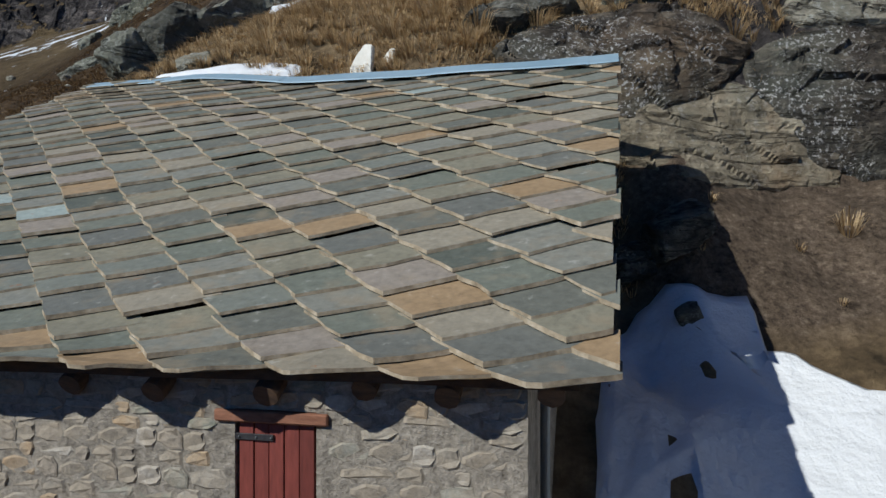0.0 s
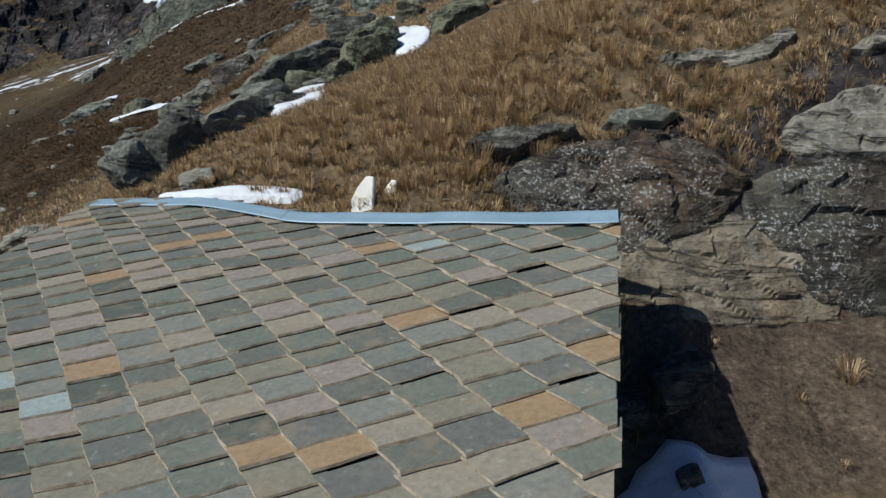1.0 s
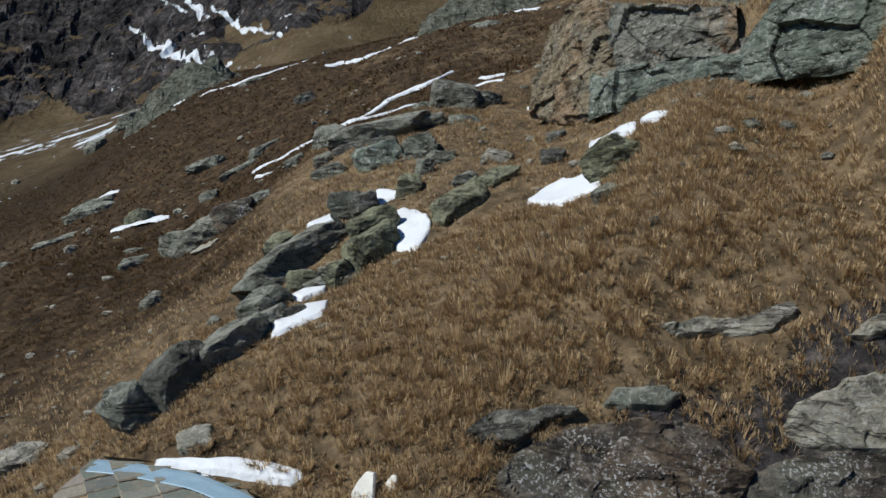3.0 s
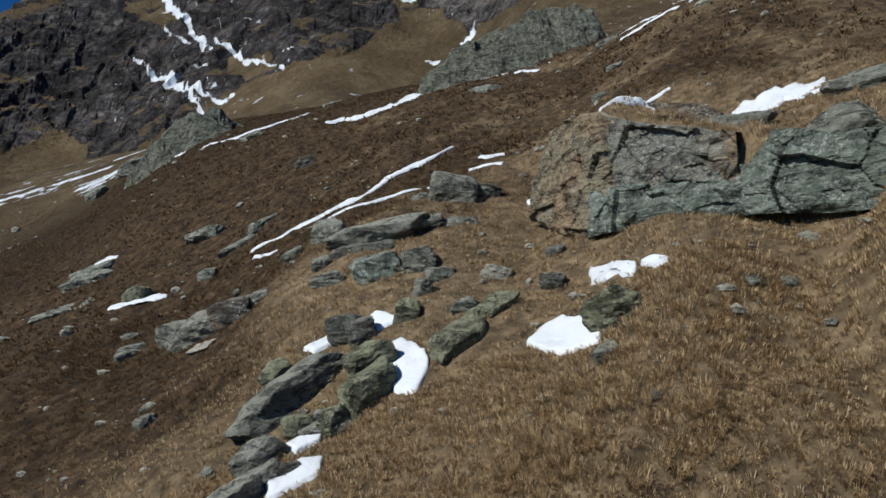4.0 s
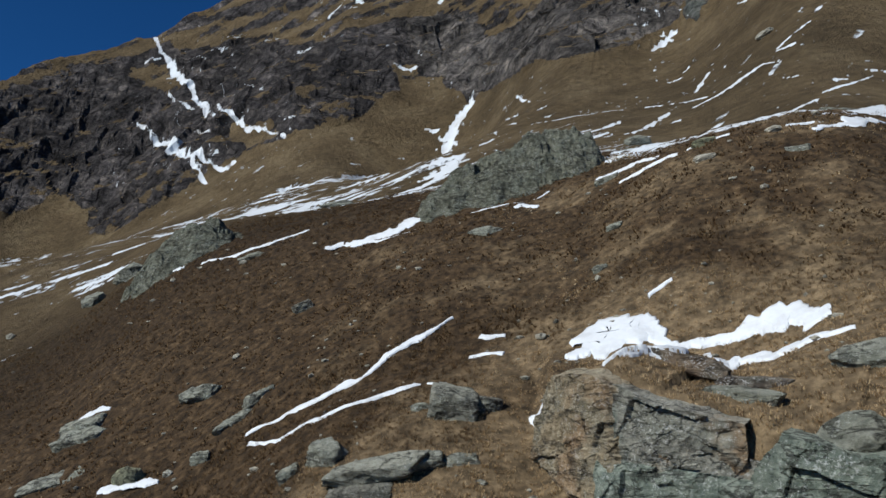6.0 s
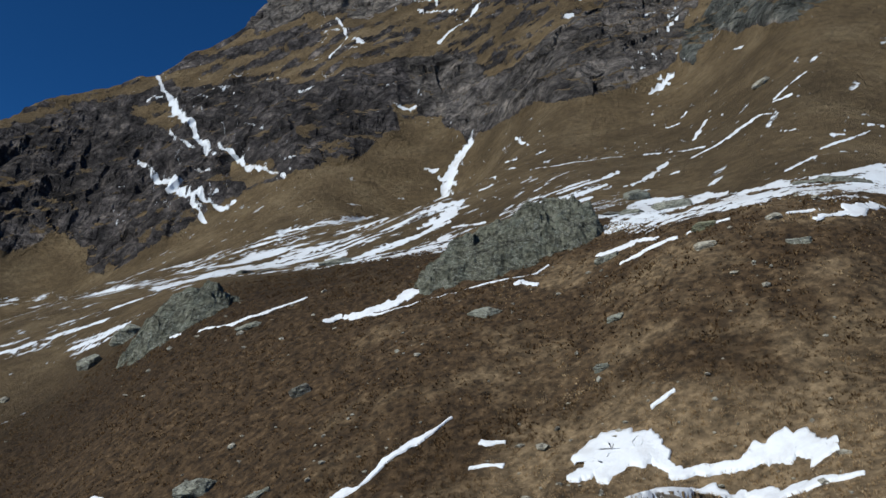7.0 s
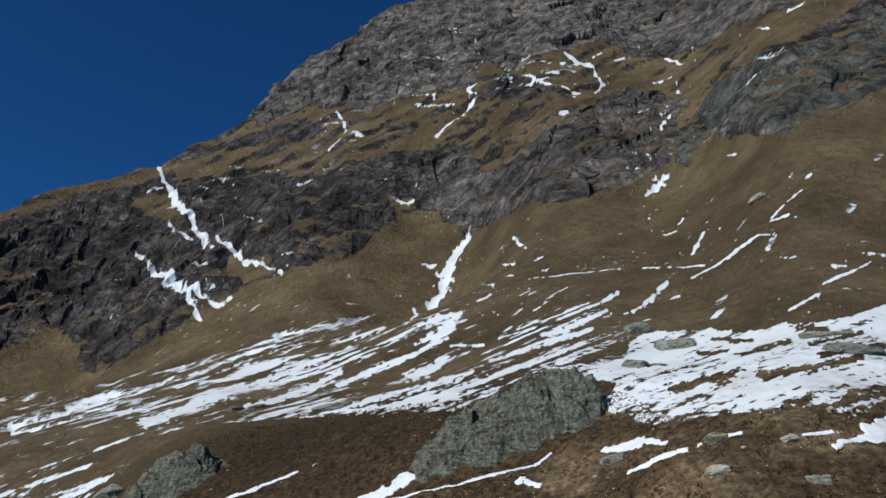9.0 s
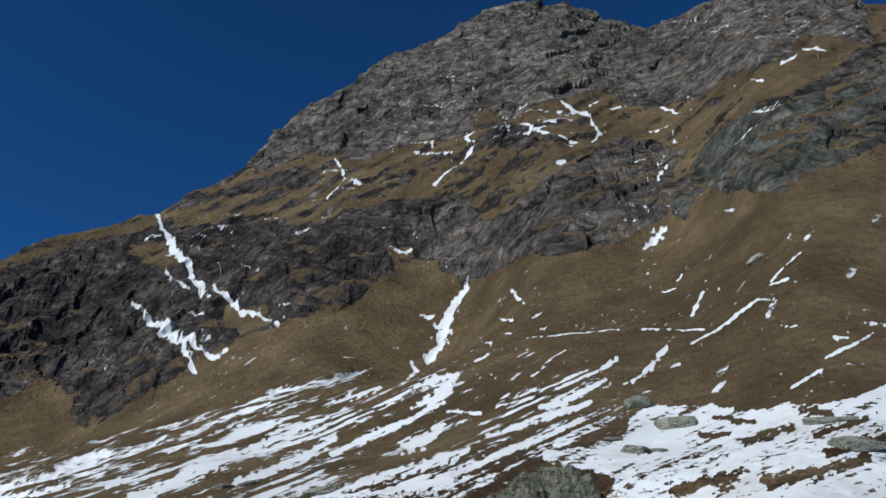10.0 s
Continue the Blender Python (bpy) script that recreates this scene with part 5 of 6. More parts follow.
SLABS = [
    ("dark domed bedrock slab crusted with white lichen", "s", 0.16, 0.26, [(0.8, 6.95), (1.4, 7.45), (2.33, 7.7), (3.53, 7.85), (4.55, 7.65), (5.3, 7.0), (4.9, 6.45), (4.4, 6.05), (3.88, 5.86), (3.0, 5.6), (2.0, 5.7), (1.1, 6.3)]),
    ("tan banded bedrock slab under a dark overhang", "t", 0.10, 0.10, [(2.3, 5.9), (3.3, 6.2), (4.1, 6.4), (4.9, 6.5), (5.6, 6.2), (6.6, 5.3), (6.4, 4.6), (5.4, 4.45), (4.4, 4.5), (3.4, 4.7), (2.4, 5.1)]),
    ("broad dark slab with white lichen and tan bands", "s", 0.12, 0.16, [(5.0, 6.75), (5.5, 7.1), (6.5, 7.4), (7.6, 7.45), (9.0, 7.5), (10.2, 7.2), (10.2, 5.2), (8.6, 4.6), (7.4, 4.6), (6.0, 4.8), (5.2, 5.7)]),
    ("pale grey-white bedrock step in dry grass", "w", 0.12, 0.06, [(5.7, 7.6), (6.1, 8.1), (7.0, 8.6), (8.2, 8.8), (9.6, 8.6), (9.8, 7.7), (8.4, 7.35), (6.9, 7.3), (6.1, 7.35)]),
    ("low pale rock ledge under golden tufts", "w", 0.2, 0.05, [(4.0, 9.4), (4.8, 9.65), (5.4, 9.55), (6.3, 9.9), (6.5, 9.65), (5.9, 9.25), (5.3, 9.15), (4.3, 9.2)]),
    ("small grey rock step under golden tufts", "g", 0.22, 0.06, [(2.8, 8.0), (3.1, 8.3), (3.9, 8.4), (4.3, 8.2), (3.9, 7.95), (3.2, 7.9)]),
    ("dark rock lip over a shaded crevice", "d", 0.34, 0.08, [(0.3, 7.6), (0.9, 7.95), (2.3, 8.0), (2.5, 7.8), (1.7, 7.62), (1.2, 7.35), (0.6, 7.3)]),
    ("small pale rock step in dry grass", "w", 0.18, 0.05, [(6.9, 9.2), (7.4, 9.55), (8.2, 9.75), (8.3, 9.45), (7.5, 9.2)]),
]
for label, kind, thick, bulge, outline in SLABS:
    seed += 3
    tagged(part("rock_slab", slab_mesh(outline, thick, bulge, seed), ROCK[kind], None, label), category="rock slab", group="bedrock slabs beside the house")


# ---- snow patches ----
def snow_patch(outline, thick=0.09, label="", jag=0.3):
    """A thin draped patch of snow with a rounded rim."""
    pts = np.array(outline, float)
    fine = []
    for a, b in zip(pts, np.roll(pts, -1, 0)):
        for t in np.linspace(0, 1, 7 if len(outline) < 20 else 3)[:-1]:
            fine.append(a + (b - a) * t)
    fine = np.array(fine)
    c = fine.mean(0)
    size = np.ptp(fine, axis=0).max()
    fine = fine + jag * min(size, 4) * 0.35 * np.stack([fbm(fine[:, 0] * 2.0, fine[:, 1] * 2.0, 0, 4, 5), fbm(fine[:, 0] * 2.0, fine[:, 1] * 2.0, 9, 4, 7)], -1)
    rings = [1.0, 0.97, 0.9, 0.75, 0.55, 0.3]
    verts, n = [], len(fine)
    for i, s in enumerate(rings):
        p = c + (fine - c) * s
        lift = -0.05 if i == 0 else thick * (0.75 if i == 1 else 1.0) + 0.02
        z = land(p[:, 0], p[:, 1]) + lift
        verts += [(*a, b) for a, b in zip(p, z)]
    verts.append((*c, float(land(c[:1], c[1:])[0]) + thick + 0.02))
    faces = [(i * n + j, i * n + (j + 1) % n, (i + 1) * n + (j + 1) % n, (i + 1) * n + j) for i in range(len(rings) - 1) for j in range(n)]
    k = (len(rings) - 1) * n
    faces += [(k + j, k + (j + 1) % n, len(verts) - 1) for j in range(n)]
    me = bpy.data.meshes.new("snow_patch")
    me.from_pydata(verts, [], faces)
    me.polygons.foreach_set("use_smooth", np.ones(len(faces), bool))
    ob = part("snow_patch", me, SNOW, None, label)
    return tagged(ob, category="snow")


def band(line):
    """The outline of a strip from its middle line and half widths."""
    pts = np.array(line)
    run = np.linspace(0, len(line) - 1, 5 * len(line) + 6)
    pts = np.stack([np.interp(run, np.arange(len(line)), pts[:, k]) for k in range(3)], -1)
    rag = vnoise(pts[:, 0] * 1.1, pts[:, 1] * 1.1, 3.0, 7)
    pts[:, 2] *= 0.66 + 0.5 * vnoise(pts[:, 0] * 0.9, pts[:, 1] * 0.9, 0.0, 9)
    pts[:, 1] += 0.7 * rag * pts[:, 2]
    line = pts.tolist()
    up, down = [], []
    for i, (x, y, w) in enumerate(line):
        a, b = line[max(i - 1, 0)], line[min(i + 1, len(line) - 1)]
        d = math.hypot(b[0] - a[0], b[1] - a[1]) or 1
        nx, ny = -(b[1] - a[1]) / d, (b[0] - a[0]) / d
        up.append((x + nx * w, y + ny * w)), down.append((x - nx * w, y - ny * w))
    return up + down[::-1]


BANDS = [
    [(-11.5, 67.1, 0.43), (-9.7, 67.4, 0.52), (-6.4, 66.9, 0.77), (-3.3, 67.4, 1.03), (-0.9, 67.9, 0.52)],
    [(-9.1, 66.8, 0.21), (-4.2, 65.6, 0.34), (1.0, 63.5, 0.32), (5.0, 62.4, 0.36), (8.2, 63.1, 0.36), (10.0, 64.0, 0.21)],
    [(6.5, 60.1, 0.46), (8.2, 58.5, 0.3)],
    [(-26.8, 77.1, 0.16), (-22.6, 74.9, 0.25), (-20.2, 74.7, 0.49), (-14.6, 75.8, 0.39)],
    [(-37.4, 84.4, 0.24), (-29.1, 78.3, 0.21)],
]
BANDS_NEAR = [
    [(-11.0, 40.1, 0.08), (-9.5, 39.7, 0.17), (-7.6, 39.5, 0.21), (-6.4, 39.4, 0.20), (-4.5, 39.3, 0.28), (-3.0, 40.8, 0.34), (-1.4, 41.3, 0.34), (-0.3, 41.7, 0.22), (0.6, 42.5, 0.13)],
    [(-10.6, 39.3, 0.13), (-8.4, 37.6, 0.24), (-6.4, 36.1, 0.22), (-4.6, 35.4, 0.11), (-2.9, 35.6, 0.18), (-1.6, 35.7, 0.29), (-1.1, 35.8, 0.14)],
    [(-0.8, 35.8, 0.09), (0.2, 35.2, 0.08)],
    [(2.1, 39.6, 0.20), (3.5, 39.1, 0.20)],
    [(1.4, 37.6, 0.10), (3.2, 36.8, 0.15)],
]
BANDS_SMALL = [
    [(-27.6, 53.7, 0.31), (-24.3, 52.6, 0.37)],
    [(-19.5, 41.3, 0.23), (-17.5, 40.6, 0.39), (-15.7, 40.2, 0.22)],
    [(10.6, 35.7, 0.18), (11.2, 35.8, 0.23), (11.9, 35.8, 0.15)],
    [(3.9, 31.5, 0.18), (4.2, 30.7, 0.25), (4.3, 29.9, 0.14)],
    [(4.8, 30.0, 0.2), (5.2, 30.1, 0.45), (5.3, 28.7, 1.85)],
    [(13.7, 59.9, 0.55), (15.9, 57.2, 0.76), (17.3, 54.1, 0.29)],
    [(14.1, 54.1, 0.21), (15.9, 52.8, 0.39), (18.0, 51.5, 0.24)],
    [(18.6, 51.3, 0.21), (21.4, 49.8, 0.21)],
    [(24.2, 47.0, 0.27), (26.5, 46.9, 0.34)],
    [(25.3, 45.5, 0.27), (28.5, 46.3, 0.69), (32.7, 49.8, 0.76)],
]
def snow_strip(line, thick, label):
    """A ribbon of snow draped along its middle line, with ragged sides and a rounded rim."""
    edge = np.array(band(line))
    n = len(edge) // 2
    run = np.linspace(0, n - 1, 5 * n)
    up = np.stack([np.interp(run, np.arange(n), edge[:n, k]) for k in (0, 1)], -1)
    down = np.stack([np.interp(run, np.arange(n), edge[::-1][:n, k]) for k in (0, 1)], -1)
    span = np.linalg.norm(up - down, axis=1)[:, None]
    rag = np.minimum(span * 0.4, 0.45) * fbm(up[:, :1] * 2.3, up[:, 1:] * 2.3, 0, 4, 15)
    rag2 = np.minimum(span * 0.4, 0.45) * fbm(down[:, :1] * 2.3, down[:, 1:] * 2.3, 4, 4, 17)
    way = (up - down) / np.maximum(span, 1e-6)
    up, down = up + way * rag, down + way * rag2
    shares = np.array([0, 0.04, 0.14, 0.3, 0.5, 0.7, 0.86, 0.96, 1.0])
    p = down[:, None] + (up - down)[:, None] * shares[None, :, None]
    lift = np.array([-0.06, 0.7, 0.95, 1, 1, 1, 0.95, 0.7, -0.06]) * np.where(np.array([1, 0, 0, 0, 0, 0, 0, 0, 1]), 1.0, thick)
    z = land(p[..., 0], p[..., 1]) + lift[None] + 0.02 + 0.11 * smooth(24, 45, np.hypot(p[..., 0], p[..., 1]))
    z[[0, -1]] -= thick + 0.06
    m, k = p.shape[:2]
    i, j = (g.ravel() for g in np.meshgrid(np.arange(m - 1), np.arange(k - 1), indexing="ij"))
    faces = np.stack([i * k + j, (i + 1) * k + j, (i + 1) * k + j + 1, i * k + j + 1], -1)
    me = bpy.data.meshes.new("snow_patch")
    me.from_pydata(np.concatenate([p, z[..., None]], -1).reshape(-1, 3).tolist(), [], faces[:, ::-1].tolist())
    me.polygons.foreach_set("use_smooth", np.ones(len(faces), bool))
    return tagged(part("snow_patch", me, SNOW, None, label), category="snow")


for line in BANDS + BANDS_NEAR + BANDS_SMALL:
    tagged(snow_strip(line, 0.06, "narrow strip of old white snow lying on brown heath"), group="snow strips on the slope")

WIDE_LINE = [(5.8, 33.1, 0.3), (6.8, 33.6, 1.05), (7.9, 33.7, 1.73), (9.0, 33.4, 1.91), (9.9, 32.4, 1.0), (10.5, 31.2, 0.38), (12.1, 30.7, 0.33), (13.7, 30.2, 0.48), (14.9, 29.7, 0.99), (15.5, 28.9, 0.68), (16.0, 28.5, 0.16)]
TONGUE_LINE = [(5.7, 25.0, 0.11), (6.9, 25.2, 0.2), (9.6, 28.6, 1.94), (12.2, 29.1, 0.38), (13.6, 27.2, 0.6), (14.5, 25.9, 0.31), (15.2, 25.5, 0.21)]
WIDE, TONGUE = band(WIDE_LINE), band(TONGUE_LINE)
PATCHES = [
    ([(2.3, 19.1), (2.8, 19.7), (3.4, 19.6), (4.0, 18.7), (4.0, 17.6), (3.8, 17.2), (3.0, 17.9)], "ragged white snow patch in dry grass below a boulder"),
    ([(-1.8, 21.0), (-1.3, 21.0), (-0.6, 20.4), (-0.4, 19.8), (-0.7, 18.9), (-1.2, 19.1), (-1.4, 20.1)], "white snow patch lying against grey boulders"),
    ([(4.5, 21.5), (4.9, 20.7), (5.2, 19.0), (5.1, 18.6), (4.5, 20.1), (4.3, 20.4)], "white snow patch behind a lichened boulder"),
    ([(5.3, 18.7), (5.6, 18.4), (5.8, 17.9), (5.5, 18.0)], "small white snow patch in dry grass"),
    ([(-2.6, 22.6), (-2.2, 22.8), (-1.2, 21.9), (-2.1, 21.9)], "small white snow patch beside dark rocks"),
    ([(-4.4, 22.5), (-3.7, 22.8), (-3.5, 22.4), (-4.0, 22.2)], "narrow white snow patch behind a tilted slab"),
    ([(-4.1, 18.3), (-3.5, 18.6), (-3.0, 18.8), (-3.1, 18.2), (-3.7, 17.9)], "narrow white snow patch below grey slabs"),
    ([(-4.1, 17.6), (-3.4, 17.7), (-2.9, 17.5), (-2.9, 16.9), (-3.4, 16.7), (-4.0, 16.5), (-4.1, 17.0), (-3.6, 17.1)], "white snow patch among dark low slabs"),
]
for outline, label in PATCHES:
    tagged(snow_patch(outline, 0.12, label), group="snow patches on the slope")
snow_strip(WIDE_LINE, 0.12, "broad white snowfield edge above the cliff")
snow_strip(TONGUE_LINE, 0.1, "narrow white snow tongue above the cliff")
YARD = [(0.9, 3.6), (1.3, 6.2), (1.8, 8.2), (2.1, 8.9), (2.3, 9.6), (2.6, 9.9), (3.1, 9.9), (3.4, 9.6), (3.55, 9.45), (4.05, 9.45), (4.1, 9.3), (3.5, 9.0), (3.8, 8.9), (4.2, 8.8), (4.45, 8.5), (4.6, 8.1), (5.0, 7.8), (5.8, 7.4), (7.2, 6.8), (8.0, 5.0), (7.0, 3.0), (2.5, 2.6)]
snow_patch(YARD, 0.08, "snow drift between the house wall and the rock bank", 0.1)
DRIFT = [(-5.5, 13.5), (-4.9, 13.35), (-3.6, 13.0), (-2.9, 12.75), (-2.5, 12.6), (-2.7, 12.5), (-3.1, 12.6), (-3.7, 12.8), (-4.6, 13.1)]
snow_patch(DRIFT, 0.12, "rounded white snow drift behind the roof ridge", 0.03)

# ---- the house ----
HOUSE = pose(0.93, 3.83, 0, 0, 0, -12.53)
house = tagged(new("house"), "rubble stone mountain house with diamond-laid slate roof", "house")
house.matrix_world = HOUSE
RIDGE_X = [-9.6, -8.66, -7.4, -6.35, -5.07, -4.41, -3.56, -2.37, -1.39, 0.1]
RIDGE_Y = [7.73, 7.65, 7.38, 7.0, 6.5, 6.33, 6.25, 6.12, 5.94, 5.78]
LEFT, RIGHT = -9.72, 0.16


def ridge(X):
    return float(np.mean(np.interp([X - 0.4, X - 0.15, X, X + 0.15, X + 0.4], RIDGE_X, RIDGE_Y)))


def roof_z(X, Y):
    plane = 2.63 + 0.574 * Y + 0.0166 * X + 0.0009 * Y * Y + 0.0066 * X * Y + 0.0014 * X * X
    sag = 0.06 * math.exp(-((X + 6.4) ** 2 / 3 + (Y - 5) ** 2 / 3)) + 0.07 * math.exp(-((X + 8.4) ** 2 / 3 + (Y - 6.4) ** 2 / 0.8)) - 0.06 * math.exp(-((X + 5.1) ** 2 / 4 + (Y - 2.6) ** 2 / 2))
    return plane + sag + (0.165 - 0.012 * X) * math.exp(-max(Y, 0) / 0.3) + 0.02 * noise.noise((X * 0.9, Y * 0.9, 0))


def solid(top, thick, rim=False):
    """A plate from its upper outline, thick downwards."""
    bm = bmesh.new()
    a = [bm.verts.new(p) for p in top]
    b = [bm.verts.new((p[0], p[1], p[2] - thick)) for p in top]
    bm.faces.new(a), bm.faces.new(b[::-1])
    for i in range(len(a)):
        j = (i + 1) % len(a)
        bm.faces.new((a[j], a[i], b[i], b[j])).material_index = 1 if rim else 0
    bmesh.ops.recalc_face_normals(bm, faces=bm.faces)
    return bm


def box(x0, x1, y0, y1, z0, z1, bevel=0.0):
    bm = bmesh.new()
    bmesh.ops.create_cube(bm, size=1)
    for v in bm.verts:
        v.co = ((x0 + x1) / 2 + v.co.x * (x1 - x0), (y0 + y1) / 2 + v.co.y * (y1 - y0), (z0 + z1) / 2 + v.co.z * (z1 - z0))
    if bevel:
        bmesh.ops.bevel(bm, geom=bm.edges[:], offset=bevel, segments=1, affect="EDGES")
    return bm


def clip(poly, a, b, c):
    """Keep the part of a plan polygon where a*x + b*y <= c."""
    out = []
    for p, q in zip(poly, poly[1:] + poly[:1]):
        dp, dq = a * p[0] + b * p[1] - c, a * q[0] + b * q[1] - c
        if dp <= 0:
            out.append(p)
        if (dp < 0) != (dq < 0) and dp != dq:
            t = dp / (dp - dq)
            out.append((p[0] + (q[0] - p[0]) * t, p[1] + (q[1] - p[1]) * t))
    return out


def deck_mesh():
    xs, rows = np.linspace(LEFT + 0.08, -0.2, 21), 12
    bm = bmesh.new()
    top = [[bm.verts.new((x, y, roof_z(x, y) - 0.012)) for y in np.linspace(0.30, ridge(x) + 0.3, rows)] for x in xs]
    low = [[bm.verts.new((v.co.x, v.co.y, v.co.z - 0.08)) for v in col] for col in top]
    for i in range(len(xs) - 1):
        for j in range(rows - 1):
            bm.faces.new((top[i][j], top[i + 1][j], top[i + 1][j + 1], top[i][j + 1]))
            bm.faces.new((low[i][j], low[i][j + 1], low[i + 1][j + 1], low[i + 1][j]))
        bm.faces.new((top[i][0], low[i][0], low[i + 1][0], top[i + 1][0]))
        bm.faces.new((top[i][-1], top[i + 1][-1], low[i + 1][-1], low[i][-1]))
    for i in (0, -1):
        for j in range(rows - 1):
            bm.faces.new((top[i][j], top[i][j + 1], low[i][j + 1], low[i][j]))
    bmesh.ops.recalc_face_normals(bm, faces=bm.faces)
    return bm


roof = part("roof", deck_mesh(), OLDWOOD, house, "roof boarding under grey, green and tan slates")
# rear slope, down to the hillside
bm = bmesh.new()
xs = np.linspace(LEFT + 0.08, RIGHT - 0.1, 12)
a = [bm.verts.new((x, ridge(x) + 0.5, roof_z(x, ridge(x) + 0.5) - 0.02)) for x in xs]
b = [bm.verts.new((x, ridge(x) + 2.6, roof_z(x, ridge(x) + 0.5) - 1.3)) for x in xs]
c = [bm.verts.new((v.co.x, v.co.y, v.co.z - 0.12)) for v in b]
for i in range(11):
    bm.faces.new((a[i], a[i + 1], b[i + 1], b[i])), bm.faces.new((b[i], b[i + 1], c[i + 1], c[i])), bm.faces.new((c[i], c[i + 1], a[i + 1], a[i]))
part("rear_slope", bm, SLATE_MANY, house)


def slate_pieces():
    """Outlines of the diamond-laid slates in plan, with the height of each corner above the roof."""
    rng = random.Random(5)
    k = math.sqrt(1 + 0.55 ** 2)
    d1 = (math.cos(radians(31)), math.sin(radians(31)) / k)
    d2 = (math.cos(radians(-46)), math.sin(radians(-46)) / k)
    pieces = []
    s, drift = -14.0, 0.0
    while s < 12.5:
        a = rng.uniform(0.50, 0.61)
        drift += rng.uniform(-0.09, 0.09)
        cuts = [-14.0 + 0.425 * n + drift + rng.uniform(-0.05, 0.05) for n in range(65)]
        for t, after in zip(cuts, cuts[1:]):
            l = after - t
            B = (-5 + s * d1[0] + t * d2[0], 3.5 + s * d1[1] + t * d2[1])
            if LEFT - 1 < B[0] < RIGHT + 1 and -1 < B[1] < 8.9:
                w, ll = a + rng.uniform(0.12, 0.15), l + rng.uniform(0.12, 0.15)
                turn = radians(rng.uniform(-1.8, 1.8))
                pts = []
                for f, g in ((0, 0), (0.35, 0), (0.7, 0), (1, 0), (1, 1), (0, 1), (0, 0.66), (0, 0.33)):
                    px, py = d1[0] * w * f - d2[0] * ll * g, d1[1] * w * f - d2[1] * ll * g
                    jx, jy = rng.uniform(-0.014, 0.014), rng.uniform(-0.014, 0.014)
                    pts.append((B[0] + px * math.cos(turn) - py * math.sin(turn) + jx, B[1] + px * math.sin(turn) + py * math.cos(turn) + jy))
                poly = clip(pts, 1, -0.03, 0.0 + rng.uniform(-0.04, 0.04))
                poly = clip(poly, -1, 0, -LEFT + rng.uniform(-0.06, 0.04)) if poly else poly
                poly = clip(poly, 0, -1, 0.04 + rng.uniform(-0.015, 0.015)) if poly else poly
                poly = clip(poly, 0, 1, ridge(B[0]) + 0.3) if poly else poly
                if len(poly) > 2:
                    area = abs(sum(p[0] * q[1] - q[0] * p[1] for p, q in zip(poly, poly[1:] + poly[:1]))) / 2
                    if area > 0.012:
                        lift, th = rng.uniform(0.0, 0.014), rng.uniform(0.022, 0.038)
                        top, reach = [], 9.0
                        for p in poly:
                            dx, dy = p[0] - B[0], p[1] - B[1]
                            det = d1[0] * -d2[1] + d2[0] * d1[1]
                            f = (dx * -d2[1] + d2[0] * dy) / det / w
                            g = (d1[0] * dy - d1[1] * dx) / det / ll
                            reach = min(reach, f + g)
                            top.append((p[0], p[1], roof_z(*p) - 0.03 + lift + th + 0.10 * (1 - 0.58 * f - 0.52 * g)))
                        if reach < 0.55:
                            pieces.append((B[1], top, th))
        s += a
    pieces.sort(key=lambda p: p[0])
    return pieces


# ridge sheet: lower flange, crest and a short fall behind, in lengths with a seam
def ridge_sheet(x0, x1):
    bm = bmesh.new()
    rows = []
    for x in np.linspace(x0, x1, 13):
        y = ridge(x)
        w = 0.012 * noise.noise((x * 3, 0, 4))
        prof = [(y - 0.03, 0.075), (y - 0.02, 0.09), (y + 0.12, 0.085 + w), (y + 0.22, 0.09 - w), (y + 0.30, 0.075), (y + 0.46, -0.08)]
        rows.append([bm.verts.new((x, yy, roof_z(x, min(yy, y + 0.30)) + dz + 0.035 - 0.05 * smooth(6.5, 8.5, -x))) for yy, dz in prof])
    for r0, r1 in zip(rows, rows[1:]):
        for i in range(5):
            bm.faces.new((r0[i], r1[i], r1[i + 1], r0[i + 1]))
    return bm


cap = tagged(new("ridge_capping"), "pale blue-grey metal sheet capping")
cap.parent = house
cuts = [LEFT + 0.15, -7.3, -5.1, -2.5, -0.25, RIGHT - 0.02]
for x0, x1 in zip(cuts, cuts[1:]):
    sheet = part("sheet", ridge_sheet(x0 - 0.02, x1 + 0.02), RIDGE, cap)
    sheet.location.z = 0.006 * (cuts.index(x0) % 2)

# walls
FRONT, SIDE, REAR, FARSIDE = 0.45, -0.515, 7.2, -9.5
SH0, SH1, SHTOP, SHLOW = -2.48, -1.93, 2.43, 1.25


def wall_top(x0, x1, y):
    return min(roof_z(x0, y), roof_z(x1, y)) - 0.13


front = tagged(new("wall"), "rubble wall of tan, grey and green stones in pale mortar")
front.parent = house
zt = wall_top(FARSIDE, SIDE, FRONT)
for x0, x1, z0, z1 in ((FARSIDE, SH0 - 0.02, -1.5, zt), (SH1 + 0.02, SIDE - 0.0, -1.5, zt), (SH0 - 0.02, SH1 + 0.02, SHTOP + 0.09, zt), (SH0 - 0.02, SH1 + 0.02, -1.5, SHLOW)):
    part("mortar_bed", box(x0, x1, FRONT, FRONT + 0.5, z0, z1), MORTAR, front)


